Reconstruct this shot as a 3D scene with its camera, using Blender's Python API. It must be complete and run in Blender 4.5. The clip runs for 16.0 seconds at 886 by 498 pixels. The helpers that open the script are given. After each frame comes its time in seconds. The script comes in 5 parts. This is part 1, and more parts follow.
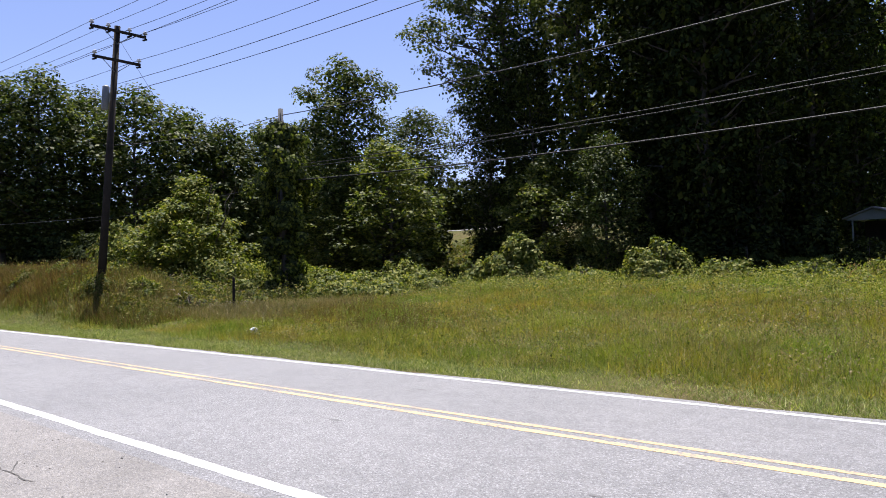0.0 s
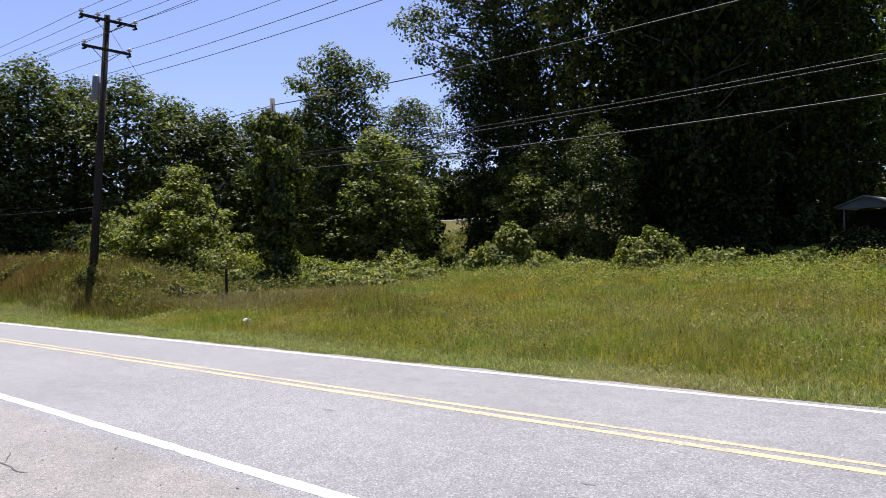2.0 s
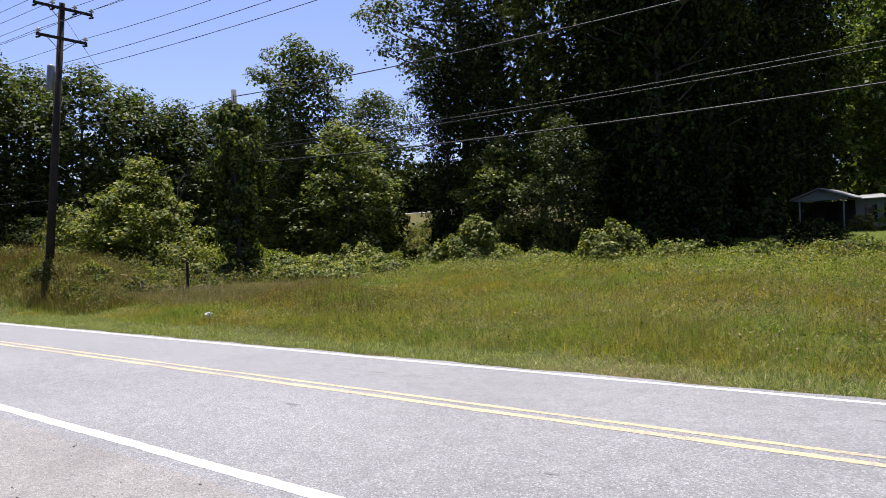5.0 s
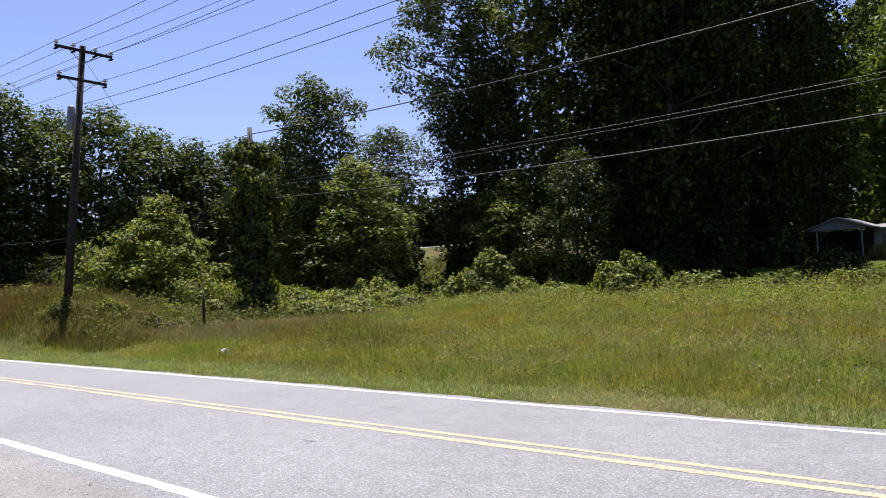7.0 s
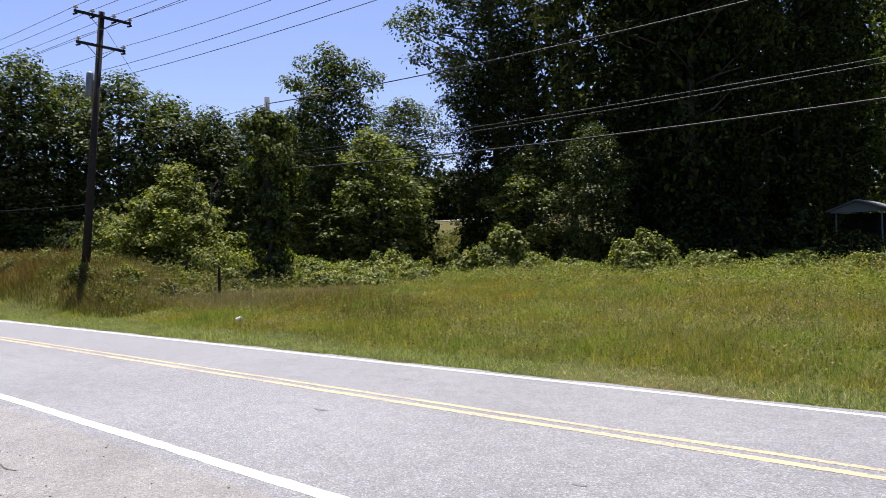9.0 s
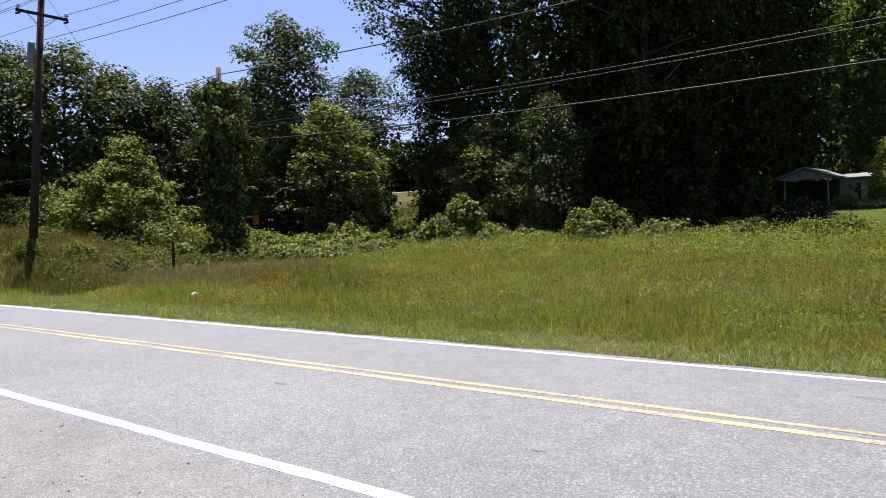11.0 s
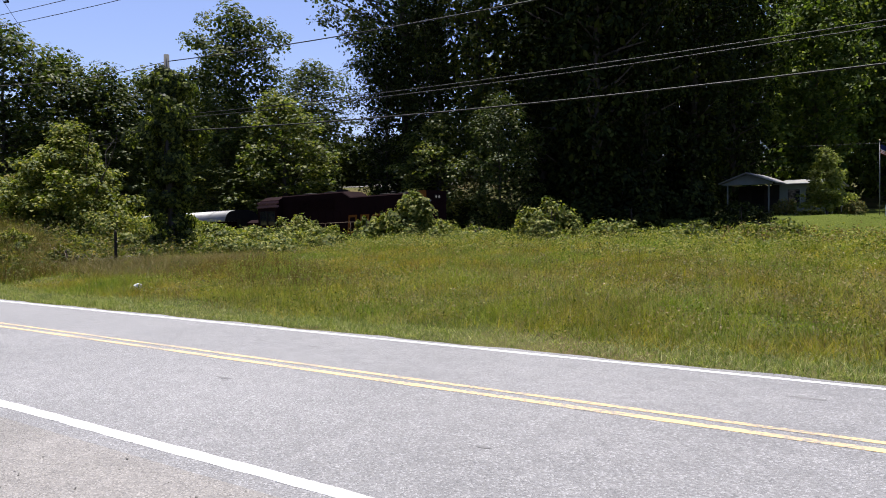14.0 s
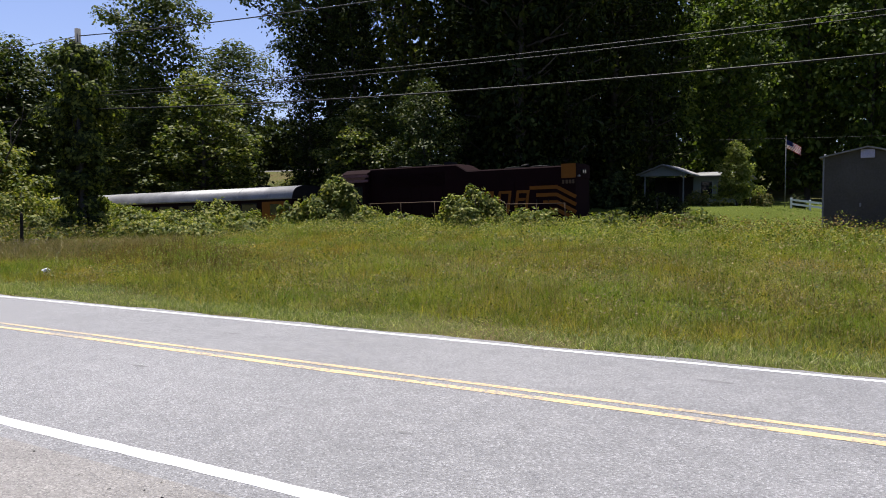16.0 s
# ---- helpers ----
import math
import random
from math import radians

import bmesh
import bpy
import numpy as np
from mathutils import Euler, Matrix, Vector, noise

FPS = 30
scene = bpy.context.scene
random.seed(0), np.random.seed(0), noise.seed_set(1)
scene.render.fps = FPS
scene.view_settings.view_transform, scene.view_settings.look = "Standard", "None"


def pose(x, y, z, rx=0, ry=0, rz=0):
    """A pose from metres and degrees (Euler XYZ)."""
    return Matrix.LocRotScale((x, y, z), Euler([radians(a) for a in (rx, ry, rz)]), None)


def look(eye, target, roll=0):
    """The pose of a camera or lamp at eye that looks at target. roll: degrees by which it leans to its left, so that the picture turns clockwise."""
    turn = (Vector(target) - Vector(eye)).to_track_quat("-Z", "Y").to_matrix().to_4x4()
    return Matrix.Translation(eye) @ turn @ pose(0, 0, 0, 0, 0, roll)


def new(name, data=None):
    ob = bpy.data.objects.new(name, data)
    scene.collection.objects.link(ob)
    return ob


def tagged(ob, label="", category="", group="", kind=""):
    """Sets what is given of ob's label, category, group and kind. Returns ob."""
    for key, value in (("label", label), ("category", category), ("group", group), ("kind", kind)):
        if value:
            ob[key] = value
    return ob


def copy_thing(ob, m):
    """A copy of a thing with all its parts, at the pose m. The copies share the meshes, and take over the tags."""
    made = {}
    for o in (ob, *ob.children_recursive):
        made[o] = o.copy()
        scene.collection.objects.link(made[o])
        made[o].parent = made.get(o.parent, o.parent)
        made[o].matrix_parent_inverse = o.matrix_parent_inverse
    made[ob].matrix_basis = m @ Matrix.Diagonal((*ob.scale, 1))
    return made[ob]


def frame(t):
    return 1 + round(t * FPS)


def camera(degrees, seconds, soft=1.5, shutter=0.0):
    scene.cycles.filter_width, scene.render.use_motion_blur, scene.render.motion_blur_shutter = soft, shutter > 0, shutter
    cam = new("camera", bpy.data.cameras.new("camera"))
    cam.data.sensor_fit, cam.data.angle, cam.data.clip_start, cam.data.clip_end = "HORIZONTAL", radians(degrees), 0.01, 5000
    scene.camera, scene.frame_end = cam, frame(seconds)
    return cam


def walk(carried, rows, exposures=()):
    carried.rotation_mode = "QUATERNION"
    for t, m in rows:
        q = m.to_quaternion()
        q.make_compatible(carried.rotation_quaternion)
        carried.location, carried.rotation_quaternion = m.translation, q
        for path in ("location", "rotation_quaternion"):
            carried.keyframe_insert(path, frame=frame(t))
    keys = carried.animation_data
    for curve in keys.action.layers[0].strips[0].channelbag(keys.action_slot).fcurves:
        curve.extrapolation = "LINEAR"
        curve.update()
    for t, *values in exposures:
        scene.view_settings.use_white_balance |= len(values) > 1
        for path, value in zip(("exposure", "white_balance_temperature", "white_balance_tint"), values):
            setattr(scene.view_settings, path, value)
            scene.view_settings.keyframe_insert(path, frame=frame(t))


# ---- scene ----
EYE = (0.0, 0.0, 1.65)
# seconds, yaw, pitch, roll of the hand-held camera on the shoulder
TURNS = (
    (0.0, 43.95, 1.45, 1.80),
    (0.5, 43.55, 1.39, 1.43),
    (1.0, 43.65, 1.28, 1.72),
    (1.5, 43.91, 1.09, 2.29),
    (2.0, 43.43, 0.68, 1.97),
    (2.5, 43.44, 0.56, 1.94),
    (3.0, 43.53, 0.29, 1.95),
    (3.5, 43.15, 0.03, 1.83),
    (4.0, 41.24, -0.57, 1.06),
    (4.2, 40.88, -0.57, 1.06),
    (6.3, 41.91, 1.60, 3.92),
    (6.5, 42.33, 1.80, 3.58),
    (7.0, 41.89, 2.62, 2.77),
    (7.5, 43.07, 3.10, 2.67),
    (8.0, 43.41, 2.44, 2.09),
    (8.5, 43.21, 1.38, 1.73),
    (9.0, 42.95, 0.69, 1.49),
    (9.2, 43.01, 0.61, 1.49),
    (11.3, 39.06, -1.99, 2.34),
    (11.5, 38.64, -2.19, 2.34),
    (12.0, 37.74, -2.05, 1.86),
    (12.5, 36.52, -1.71, 1.35),
    (13.0, 36.45, -1.71, 1.12),
    (13.5, 36.04, -1.72, 1.09),
    (14.0, 36.09, -1.92, 0.93),
    (14.5, 35.77, -2.13, 0.76),
    (15.0, 35.51, -2.15, 0.60),
    (15.5, 33.66, -2.68, 0.46),
    (16.0, 30.44, -2.97, 0.16),
)
cam = camera(60.1, 16.0, 0.95)
walk(cam, [(t, pose(*EYE, 90 + p, r, y)) for t, y, p, r in TURNS], [(0.0, 1.0, 6350, 13), (9.0, 1.0, 6350, 13), (11.5, 0.94, 6400, 12), (14.0, 0.92, 6400, 11.5), (16.0, 0.82, 6400, 11)])

# ---- world and sun ----
SUN_AZ, SUN_EL = 50.0, 73.0      # degrees left of +y, and above the horizon
world = bpy.data.worlds.new("sky")
scene.world = world
world.use_nodes = True
wn = world.node_tree
sky = wn.nodes.new("ShaderNodeTexSky")
sky.sky_type, sky.sun_disc = "NISHITA", False
sky.sun_elevation, sky.sun_rotation = radians(SUN_EL), radians(-SUN_AZ)
sky.air_density, sky.dust_density, sky.ozone_density = 1.0, 0.8, 3.8
haze = wn.nodes.new("ShaderNodeMix")
haze.data_type, haze.blend_type = "RGBA", "MULTIPLY"
haze.inputs[0].default_value, haze.inputs[7].default_value = 1.0, (1.08, 0.96, 1.09, 1)
wn.links.new(sky.outputs[0], haze.inputs[6])
wn.links.new(haze.outputs[2], wn.nodes["Background"].inputs[0])
wn.nodes["Background"].inputs[1].default_value = 0.077
lamp = bpy.data.lights.new("sun", "SUN")
lamp.energy, lamp.angle, lamp.color = 5.0, radians(0.6), (1.0, 0.95, 0.88)
sun = new("sun", lamp)
sa, se = radians(SUN_AZ), radians(SUN_EL)
sun.matrix_basis = look((0, 0, 60), (60 * math.sin(sa) * math.cos(se), -60 * math.cos(sa) * math.cos(se), 60 - 60 * math.sin(se)))

# ---- materials ----
def nodes_of(name):
    m = bpy.data.materials.new(name)
    m.use_nodes = True
    t = m.node_tree
    return m, t, t.nodes["Principled BSDF"]


def noise_node(t, scale, detail=4.0, rough=0.6, source=None):
    n = t.nodes.new("ShaderNodeTexNoise")
    n.inputs["Scale"].default_value, n.inputs["Detail"].default_value, n.inputs["Roughness"].default_value = scale, detail, rough
    t.links.new(source if source else coords(t), n.inputs["Vector"])
    return n


def coords(t):
    g = t.nodes.get("place")
    if not g:
        g = t.nodes.new("ShaderNodeNewGeometry")
        g.name = "place"
    return g.outputs["Position"]


def object_coords(t):
    g = t.nodes.get("own")
    if not g:
        g = t.nodes.new("ShaderNodeTexCoord")
        g.name = "own"
    return g.outputs["Object"]


def ramp(t, source, stops):
    r = t.nodes.new("ShaderNodeValToRGB")
    e = r.color_ramp.elements
    while len(e) < len(stops):
        e.new(0.5)
    for k, (p, c) in enumerate(stops):
        e[k].position, e[k].color = p, (*c, 1)
    t.links.new(source, r.inputs[0])
    return r.outputs[0]


def mix(t, a, b, fac, mode="MIX"):
    n = t.nodes.new("ShaderNodeMix")
    n.data_type, n.blend_type = "RGBA", mode
    for sock, v in ((n.inputs[6], a), (n.inputs[7], b)):
        if isinstance(v, tuple):
            sock.default_value = (*v, 1)
        else:
            t.links.new(v, sock)
    if isinstance(fac, (int, float)):
        n.inputs[0].default_value = fac
    else:
        t.links.new(fac, n.inputs[0])
    return n.outputs[2]


def bump(t, b, source, strength, distance):
    n = t.nodes.new("ShaderNodeBump")
    n.inputs["Strength"].default_value, n.inputs["Distance"].default_value = strength, distance
    t.links.new(source, n.inputs["Height"])
    t.links.new(n.outputs[0], b.inputs["Normal"])


def surface(name, c1, c2, coarse, fine, rough=0.6, metal=0.0, relief=0.3, depth=0.01, own=False, spread=0.25, spec=0.4):
    """Paint, wood, metal or stone: coarse stains and fine grain between two colours, with relief."""
    m, t, b = nodes_of(name)
    src = object_coords(t) if own else coords(t)
    a = noise_node(t, coarse, 4, 0.6, src)
    g = noise_node(t, fine, 3, 0.7, src)
    col = ramp(t, a.outputs[0], [(0.5 - spread, c1), (0.5 + spread, c2)])
    grain = ramp(t, g.outputs[0], [(0.3, (0.82, 0.82, 0.82)), (0.7, (1.12, 1.12, 1.12))])
    t.links.new(mix(t, col, grain, 1.0, "MULTIPLY"), b.inputs["Base Color"])
    b.inputs["Roughness"].default_value, b.inputs["Metallic"].default_value = rough, metal
    b.inputs["Specular IOR Level"].default_value = spec
    bump(t, b, g.outputs[0], relief, depth)
    return m


def leafage(name, colours, through_it=0.35, rough=0.45, patch=0.25, tints=None, gloss=0.12):
    """Leaves or blades: each piece has its own shade, patches vary, and light shines through."""
    m, t, b = nodes_of(name)
    g = t.nodes.new("ShaderNodeNewGeometry")
    k = len(colours)
    col = ramp(t, g.outputs["Random Per Island"], [((i + 0.5) / k, c) for i, c in enumerate(colours)])
    n = noise_node(t, patch, 3, 0.6)
    tone = ramp(t, n.outputs[0], [(0.3, (0.7, 0.72, 0.7)), (0.7, (1.25, 1.2, 1.05))])
    col = mix(t, col, tone, 1.0, "MULTIPLY")
    if tints:
        wide = noise_node(t, patch * 0.4, 4, 0.65)
        col = mix(t, col, ramp(t, wide.outputs[0], [(0.34, tints[0]), (0.5, (1.0, 1.0, 1.0)), (0.64, tints[1])]), 1.0, "MULTIPLY")
    t.links.new(col, b.inputs["Base Color"])
    b.inputs["Roughness"].default_value = rough
    b.inputs["Specular IOR Level"].default_value = gloss
    tr = t.nodes.new("ShaderNodeBsdfTranslucent")
    t.links.new(mix(t, col, (1.35, 1.42, 0.62), 1.0, "MULTIPLY"), tr.inputs[0])
    mx = t.nodes.new("ShaderNodeMixShader")
    mx.inputs[0].default_value = through_it
    t.links.new(b.outputs[0], mx.inputs[1])
    t.links.new(tr.outputs[0], mx.inputs[2])
    t.links.new(mx.outputs[0], t.nodes["Material Output"].inputs[0])
    return m


def asphalt_material(name, base, light, stone):
    m, t, b = nodes_of(name)
    big = noise_node(t, 0.35, 5, 0.65)
    mid = noise_node(t, 4.0, 4, 0.7)
    v = t.nodes.new("ShaderNodeTexVoronoi")
    v.inputs["Scale"].default_value = 85.0
    t.links.new(coords(t), v.inputs["Vector"])
    sep = t.nodes.new("ShaderNodeSeparateColor")
    t.links.new(v.outputs["Color"], sep.inputs[0])
    col = ramp(t, big.outputs[0], [(0.35, base), (0.65, light)])
    col = mix(t, col, ramp(t, mid.outputs[0], [(0.3, (0.86, 0.86, 0.87)), (0.7, (1.1, 1.1, 1.1))]), 1.0, "MULTIPLY")
    chips = ramp(t, sep.outputs[0], [(0.0, (0.55, 0.55, 0.56)), (0.3, (0.9, 0.9, 0.9)), (0.8, (1.1, 1.1, 1.1)), (0.95, stone)])
    t.links.new(mix(t, col, chips, 1.0, "MULTIPLY"), b.inputs["Base Color"])
    b.inputs["Roughness"].default_value = 0.62
    bump(t, b, v.outputs["Distance"], 0.55, 0.015)
    return m


def worn_paint(name, colour, under, wear=0.42):
    m, t, b = nodes_of(name)
    n = noise_node(t, 22.0, 5, 0.75)
    n2 = noise_node(t, 1.1, 4, 0.6)
    add = t.nodes.new("ShaderNodeMath")
    add.operation = "MULTIPLY_ADD"
    t.links.new(n2.outputs[0], add.inputs[0])
    add.inputs[1].default_value = 0.5
    t.links.new(n.outputs[0], add.inputs[2])
    f = ramp(t, add.outputs[0], [(wear + 0.1, (1, 1, 1)), (wear + 0.22, (0, 0, 0))])
    t.links.new(mix(t, colour, under, f), b.inputs["Base Color"])
    b.inputs["Roughness"].default_value = 0.6
    bump(t, b, n.outputs[0], 0.3, 0.004)
    return m


def ground_material():
    """Soil under grass; gravel near the rails, leaf litter under the trees."""
    m, t, b = nodes_of("soil_and_turf")
    big, fine = noise_node(t, 0.25, 5, 0.6), noise_node(t, 9.0, 5, 0.75)
    col = ramp(t, big.outputs[0], [(0.35, (0.05, 0.058, 0.018)), (0.5, (0.085, 0.085, 0.028)), (0.65, (0.10, 0.078, 0.036))])
    t.links.new(mix(t, col, ramp(t, fine.outputs[0], [(0.3, (0.6, 0.6, 0.6)), (0.7, (1.3, 1.3, 1.2))]), 1.0, "MULTIPLY"), b.inputs["Base Color"])
    b.inputs["Roughness"].default_value = 0.95
    b.inputs["Specular IOR Level"].default_value = 0.1
    bump(t, b, fine.outputs[0], 0.8, 0.06)
    return m


ASPHALT = asphalt_material("worn_asphalt", (0.158, 0.158, 0.162), (0.192, 0.191, 0.195), (1.7, 1.7, 1.7))
SHOULDER = asphalt_material("shoulder_asphalt", (0.165, 0.156, 0.146), (0.21, 0.198, 0.188), (1.5, 1.5, 1.5))
WHITE_LINE = worn_paint("white_road_paint", (0.72, 0.72, 0.72), (0.22, 0.215, 0.21), 0.47)
YELLOW_LINE = worn_paint("yellow_road_paint", (0.56, 0.40, 0.195), (0.22, 0.20, 0.175), 0.58)
SOIL = ground_material()
TAR = surface("dark_crack", (0.055, 0.053, 0.05), (0.10, 0.095, 0.09), 3, 40, 0.9)
GRAVEL = surface("gravel", (0.21, 0.205, 0.19), (0.30, 0.29, 0.27), 1.2, 30, 0.9, relief=0.8, depth=0.03)
BALLAST = surface("ballast", (0.14, 0.135, 0.13), (0.24, 0.23, 0.22), 1.5, 14, 0.95, relief=1.0, depth=0.06)
LAWN = surface("mown_lawn", (0.055, 0.074, 0.010), (0.082, 0.10, 0.018), 0.5, 25, 0.95, relief=0.8, depth=0.04, spec=0.06)
BARK = surface("bark", (0.045, 0.035, 0.027), (0.10, 0.085, 0.07), 1.5, 18, 0.95, relief=0.9, depth=0.04)
POLE_WOOD = surface("creosoted_wood", (0.020, 0.017, 0.015), (0.046, 0.039, 0.034), 1.0, 30, 0.95, relief=0.6, depth=0.01, spec=0.12)
GREY_WOOD = surface("grey_weathered_wood", (0.07, 0.072, 0.075), (0.12, 0.12, 0.122), 2.0, 30, 0.9, relief=0.6)
CABLE = surface("black_cable", (0.008, 0.008, 0.009), (0.018, 0.018, 0.018), 3, 50, 0.6, spec=0.3)
PORCELAIN = surface("insulator_glaze", (0.35, 0.36, 0.38), (0.5, 0.5, 0.52), 5, 40, 0.15)
GALVANISED = surface("galvanised_steel", (0.15, 0.155, 0.165), (0.25, 0.255, 0.265), 3, 60, 0.55, 0.4)
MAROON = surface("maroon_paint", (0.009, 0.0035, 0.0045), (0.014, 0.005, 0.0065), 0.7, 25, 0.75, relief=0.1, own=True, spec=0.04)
DARK_METAL = surface("sooty_black_steel", (0.008, 0.008, 0.008), (0.022, 0.02, 0.019), 1.0, 25, 0.7, own=True, spec=0.1)
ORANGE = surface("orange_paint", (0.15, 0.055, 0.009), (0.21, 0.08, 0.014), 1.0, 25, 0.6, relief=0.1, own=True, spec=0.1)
CREAM = surface("pale_yellow_paint", (0.34, 0.25, 0.13), (0.44, 0.33, 0.18), 2.0, 25, 0.5, own=True)
RAIL_PAINT = surface("dull_tan_paint", (0.075, 0.05, 0.032), (0.12, 0.08, 0.05), 2.0, 25, 0.6, own=True, spec=0.15)
SILVER = surface("silver_roof_paint", (0.13, 0.13, 0.135), (0.31, 0.31, 0.31), 0.6, 12, 0.55, 0.3, own=True)
STEEL = surface("rail_steel", (0.30, 0.28, 0.26), (0.45, 0.43, 0.42), 2, 30, 0.35, 0.9)
WHITE_PAINT = surface("white_paint", (0.70, 0.70, 0.68), (0.82, 0.82, 0.80), 0.8, 20, 0.6, relief=0.1)
SIDING = surface("pale_green_siding", (0.15, 0.18, 0.165), (0.21, 0.24, 0.22), 0.7, 20, 0.6, relief=0.15)
ROOF_METAL = surface("pale_roof", (0.17, 0.168, 0.16), (0.27, 0.265, 0.25), 0.8, 15, 0.8, spec=0.2)
SHED_METAL = surface("grey_green_sheet_metal", (0.066, 0.060, 0.052), (0.095, 0.092, 0.082), 0.9, 14, 0.65, spec=0.15)
LITTER = surface("white_plastic", (0.40, 0.42, 0.44), (0.66, 0.67, 0.69), 14, 60, 0.4)
# house trim darkened in colour for the tree shade it stands in
TRIM = surface("shaded_trim_paint", (0.19, 0.21, 0.195), (0.27, 0.29, 0.265), 0.8, 20, 0.8, relief=0.1, spec=0.2)
FLAG_RED = surface("flag_red", (0.42, 0.03, 0.05), (0.5, 0.05, 0.07), 5, 60, 0.8)
FLAG_WHITE = surface("flag_white", (0.72, 0.72, 0.72), (0.8, 0.8, 0.8), 5, 60, 0.8)
FLAG_BLUE = surface("flag_blue", (0.02, 0.03, 0.12), (0.03, 0.04, 0.16), 5, 60, 0.8)


def glass_material(name, tint, rough):
    m, t, b = nodes_of(name)
    n = noise_node(t, 2.0, 3, 0.6)
    t.links.new(ramp(t, n.outputs[0], [(0.3, tint), (0.7, tuple(c * 1.5 for c in tint))]), b.inputs["Base Color"])
    b.inputs["Roughness"].default_value = rough
    b.inputs["Specular IOR Level"].default_value = 0.8
    return m


DARK_GLASS = glass_material("dark_window_glass", (0.012, 0.014, 0.016), 0.06)
LAMP_GLASS = nodes_of("headlamp_glow")[0]
LAMP_GLASS.node_tree.nodes["Principled BSDF"].inputs["Base Color"].default_value = (0.12, 0.12, 0.11, 1)
LAMP_GLASS.node_tree.nodes["Principled BSDF"].inputs["Emission Color"].default_value = (1.0, 0.95, 0.85, 1)
LAMP_GLASS.node_tree.nodes["Principled BSDF"].inputs["Emission Strength"].default_value = 0.05

OAK_LEAF = leafage("oak_leaves", [(0.022, 0.039, 0.011), (0.042, 0.066, 0.016), (0.072, 0.096, 0.025), (0.125, 0.14, 0.044)], 0.36, 0.58, gloss=0.2)
# near-black leaf tones: the gloom under the forest canopy is in the colour
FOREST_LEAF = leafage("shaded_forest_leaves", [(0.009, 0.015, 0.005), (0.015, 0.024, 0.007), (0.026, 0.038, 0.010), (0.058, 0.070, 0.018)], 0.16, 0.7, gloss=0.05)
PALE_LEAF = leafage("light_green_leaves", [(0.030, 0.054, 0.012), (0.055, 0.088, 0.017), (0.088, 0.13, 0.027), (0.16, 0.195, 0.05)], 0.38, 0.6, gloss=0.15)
# lit counterpart of the oak leaves: sunshine is in the brighter, yellower tones
EDGE_LEAF = leafage("sunny_edge_leaves", [(0.032, 0.052, 0.012), (0.062, 0.088, 0.020), (0.115, 0.14, 0.034), (0.21, 0.22, 0.06)], 0.42, 0.55, gloss=0.2)
VINE_LEAF = leafage("kudzu_leaves", [(0.050, 0.076, 0.014), (0.085, 0.118, 0.018), (0.15, 0.175, 0.031), (0.27, 0.265, 0.075)], 0.34, 0.6, 0.9, gloss=0.16)
# vine leaves recoloured darker: the pole vine's shaded face is in the tones
SHADED_VINE_LEAF = leafage("shaded_vine_leaves", [(0.018, 0.030, 0.008), (0.034, 0.052, 0.013), (0.075, 0.10, 0.024), (0.20, 0.23, 0.055)], 0.45, 0.58, 0.8, gloss=0.18)
WEED_LEAF = leafage("weed_leaves", [(0.045, 0.063, 0.015), (0.080, 0.100, 0.023), (0.12, 0.13, 0.036), (0.19, 0.155, 0.06)], 0.34, 0.65, 0.5)
DRY_STALK = leafage("dry_stalks", [(0.085, 0.05, 0.024), (0.14, 0.088, 0.04), (0.22, 0.155, 0.075), (0.12, 0.10, 0.036)], 0.25, 0.8, 0.4)
FIELD_BLADE = leafage("field_grass", [(0.082, 0.108, 0.016), (0.145, 0.178, 0.028), (0.215, 0.23, 0.046), (0.34, 0.30, 0.11), (0.18, 0.22, 0.034)], 0.42, 0.7, 0.9, ((0.74, 1.0, 0.85), (1.22, 0.95, 0.85)))
VERGE_BLADE = leafage("verge_grass", [(0.085, 0.125, 0.030), (0.145, 0.195, 0.055), (0.22, 0.265, 0.095), (0.38, 0.38, 0.22)], 0.38, 0.6, 1.6)
WILLOW_LEAF = leafage("pale_willow_leaves", [(0.10, 0.135, 0.035), (0.16, 0.195, 0.052), (0.22, 0.25, 0.075), (0.28, 0.29, 0.11)], 0.5, 0.6)
STRAW = leafage("bleached_straw", [(0.14, 0.115, 0.066), (0.22, 0.18, 0.11), (0.33, 0.28, 0.18), (0.12, 0.125, 0.045)], 0.25, 0.8, 0.6)
DEAD_TWIG = surface("bleached_twigs", (0.16, 0.135, 0.11), (0.30, 0.26, 0.22), 4, 40, 0.9)


# ---- mesh helpers ----
def link(name, bm, material, parent=None, label=""):
    me = bpy.data.meshes.new(name)
    bm.to_mesh(me)
    bm.free()
    me.materials.append(material)
    ob = new(name, me)
    ob.parent = parent
    if label:
        ob["label"] = label
    return ob


def part(name, bm, material, parent, label=""):
    """Links a bmesh as one mesh object under a thing or a part."""
    return link(name, bm, material, parent, label)


def thing(name, label, category, group="", at=None):
    """An empty at the base of a thing, which holds its parts."""
    ob = tagged(new(name), label, category, group)
    ob.empty_display_size = 0.2
    if at is not None:
        ob.matrix_basis = at
    return ob


def box(bm, x0, x1, y0, y1, z0, z1, bevel=0.0):
    vs = [bm.verts.new((x, y, z)) for x in (x0, x1) for y in (y0, y1) for z in (z0, z1)]
    fs = [bm.faces.new([vs[i] for i in f]) for f in ((0, 1, 3, 2), (4, 6, 7, 5), (0, 4, 5, 1), (2, 3, 7, 6), (0, 2, 6, 4), (1, 5, 7, 3))]
    if bevel:
        bmesh.ops.bevel(bm, geom=list({e for f in fs for e in f.edges}), offset=bevel, segments=2, affect="EDGES")
    return bm


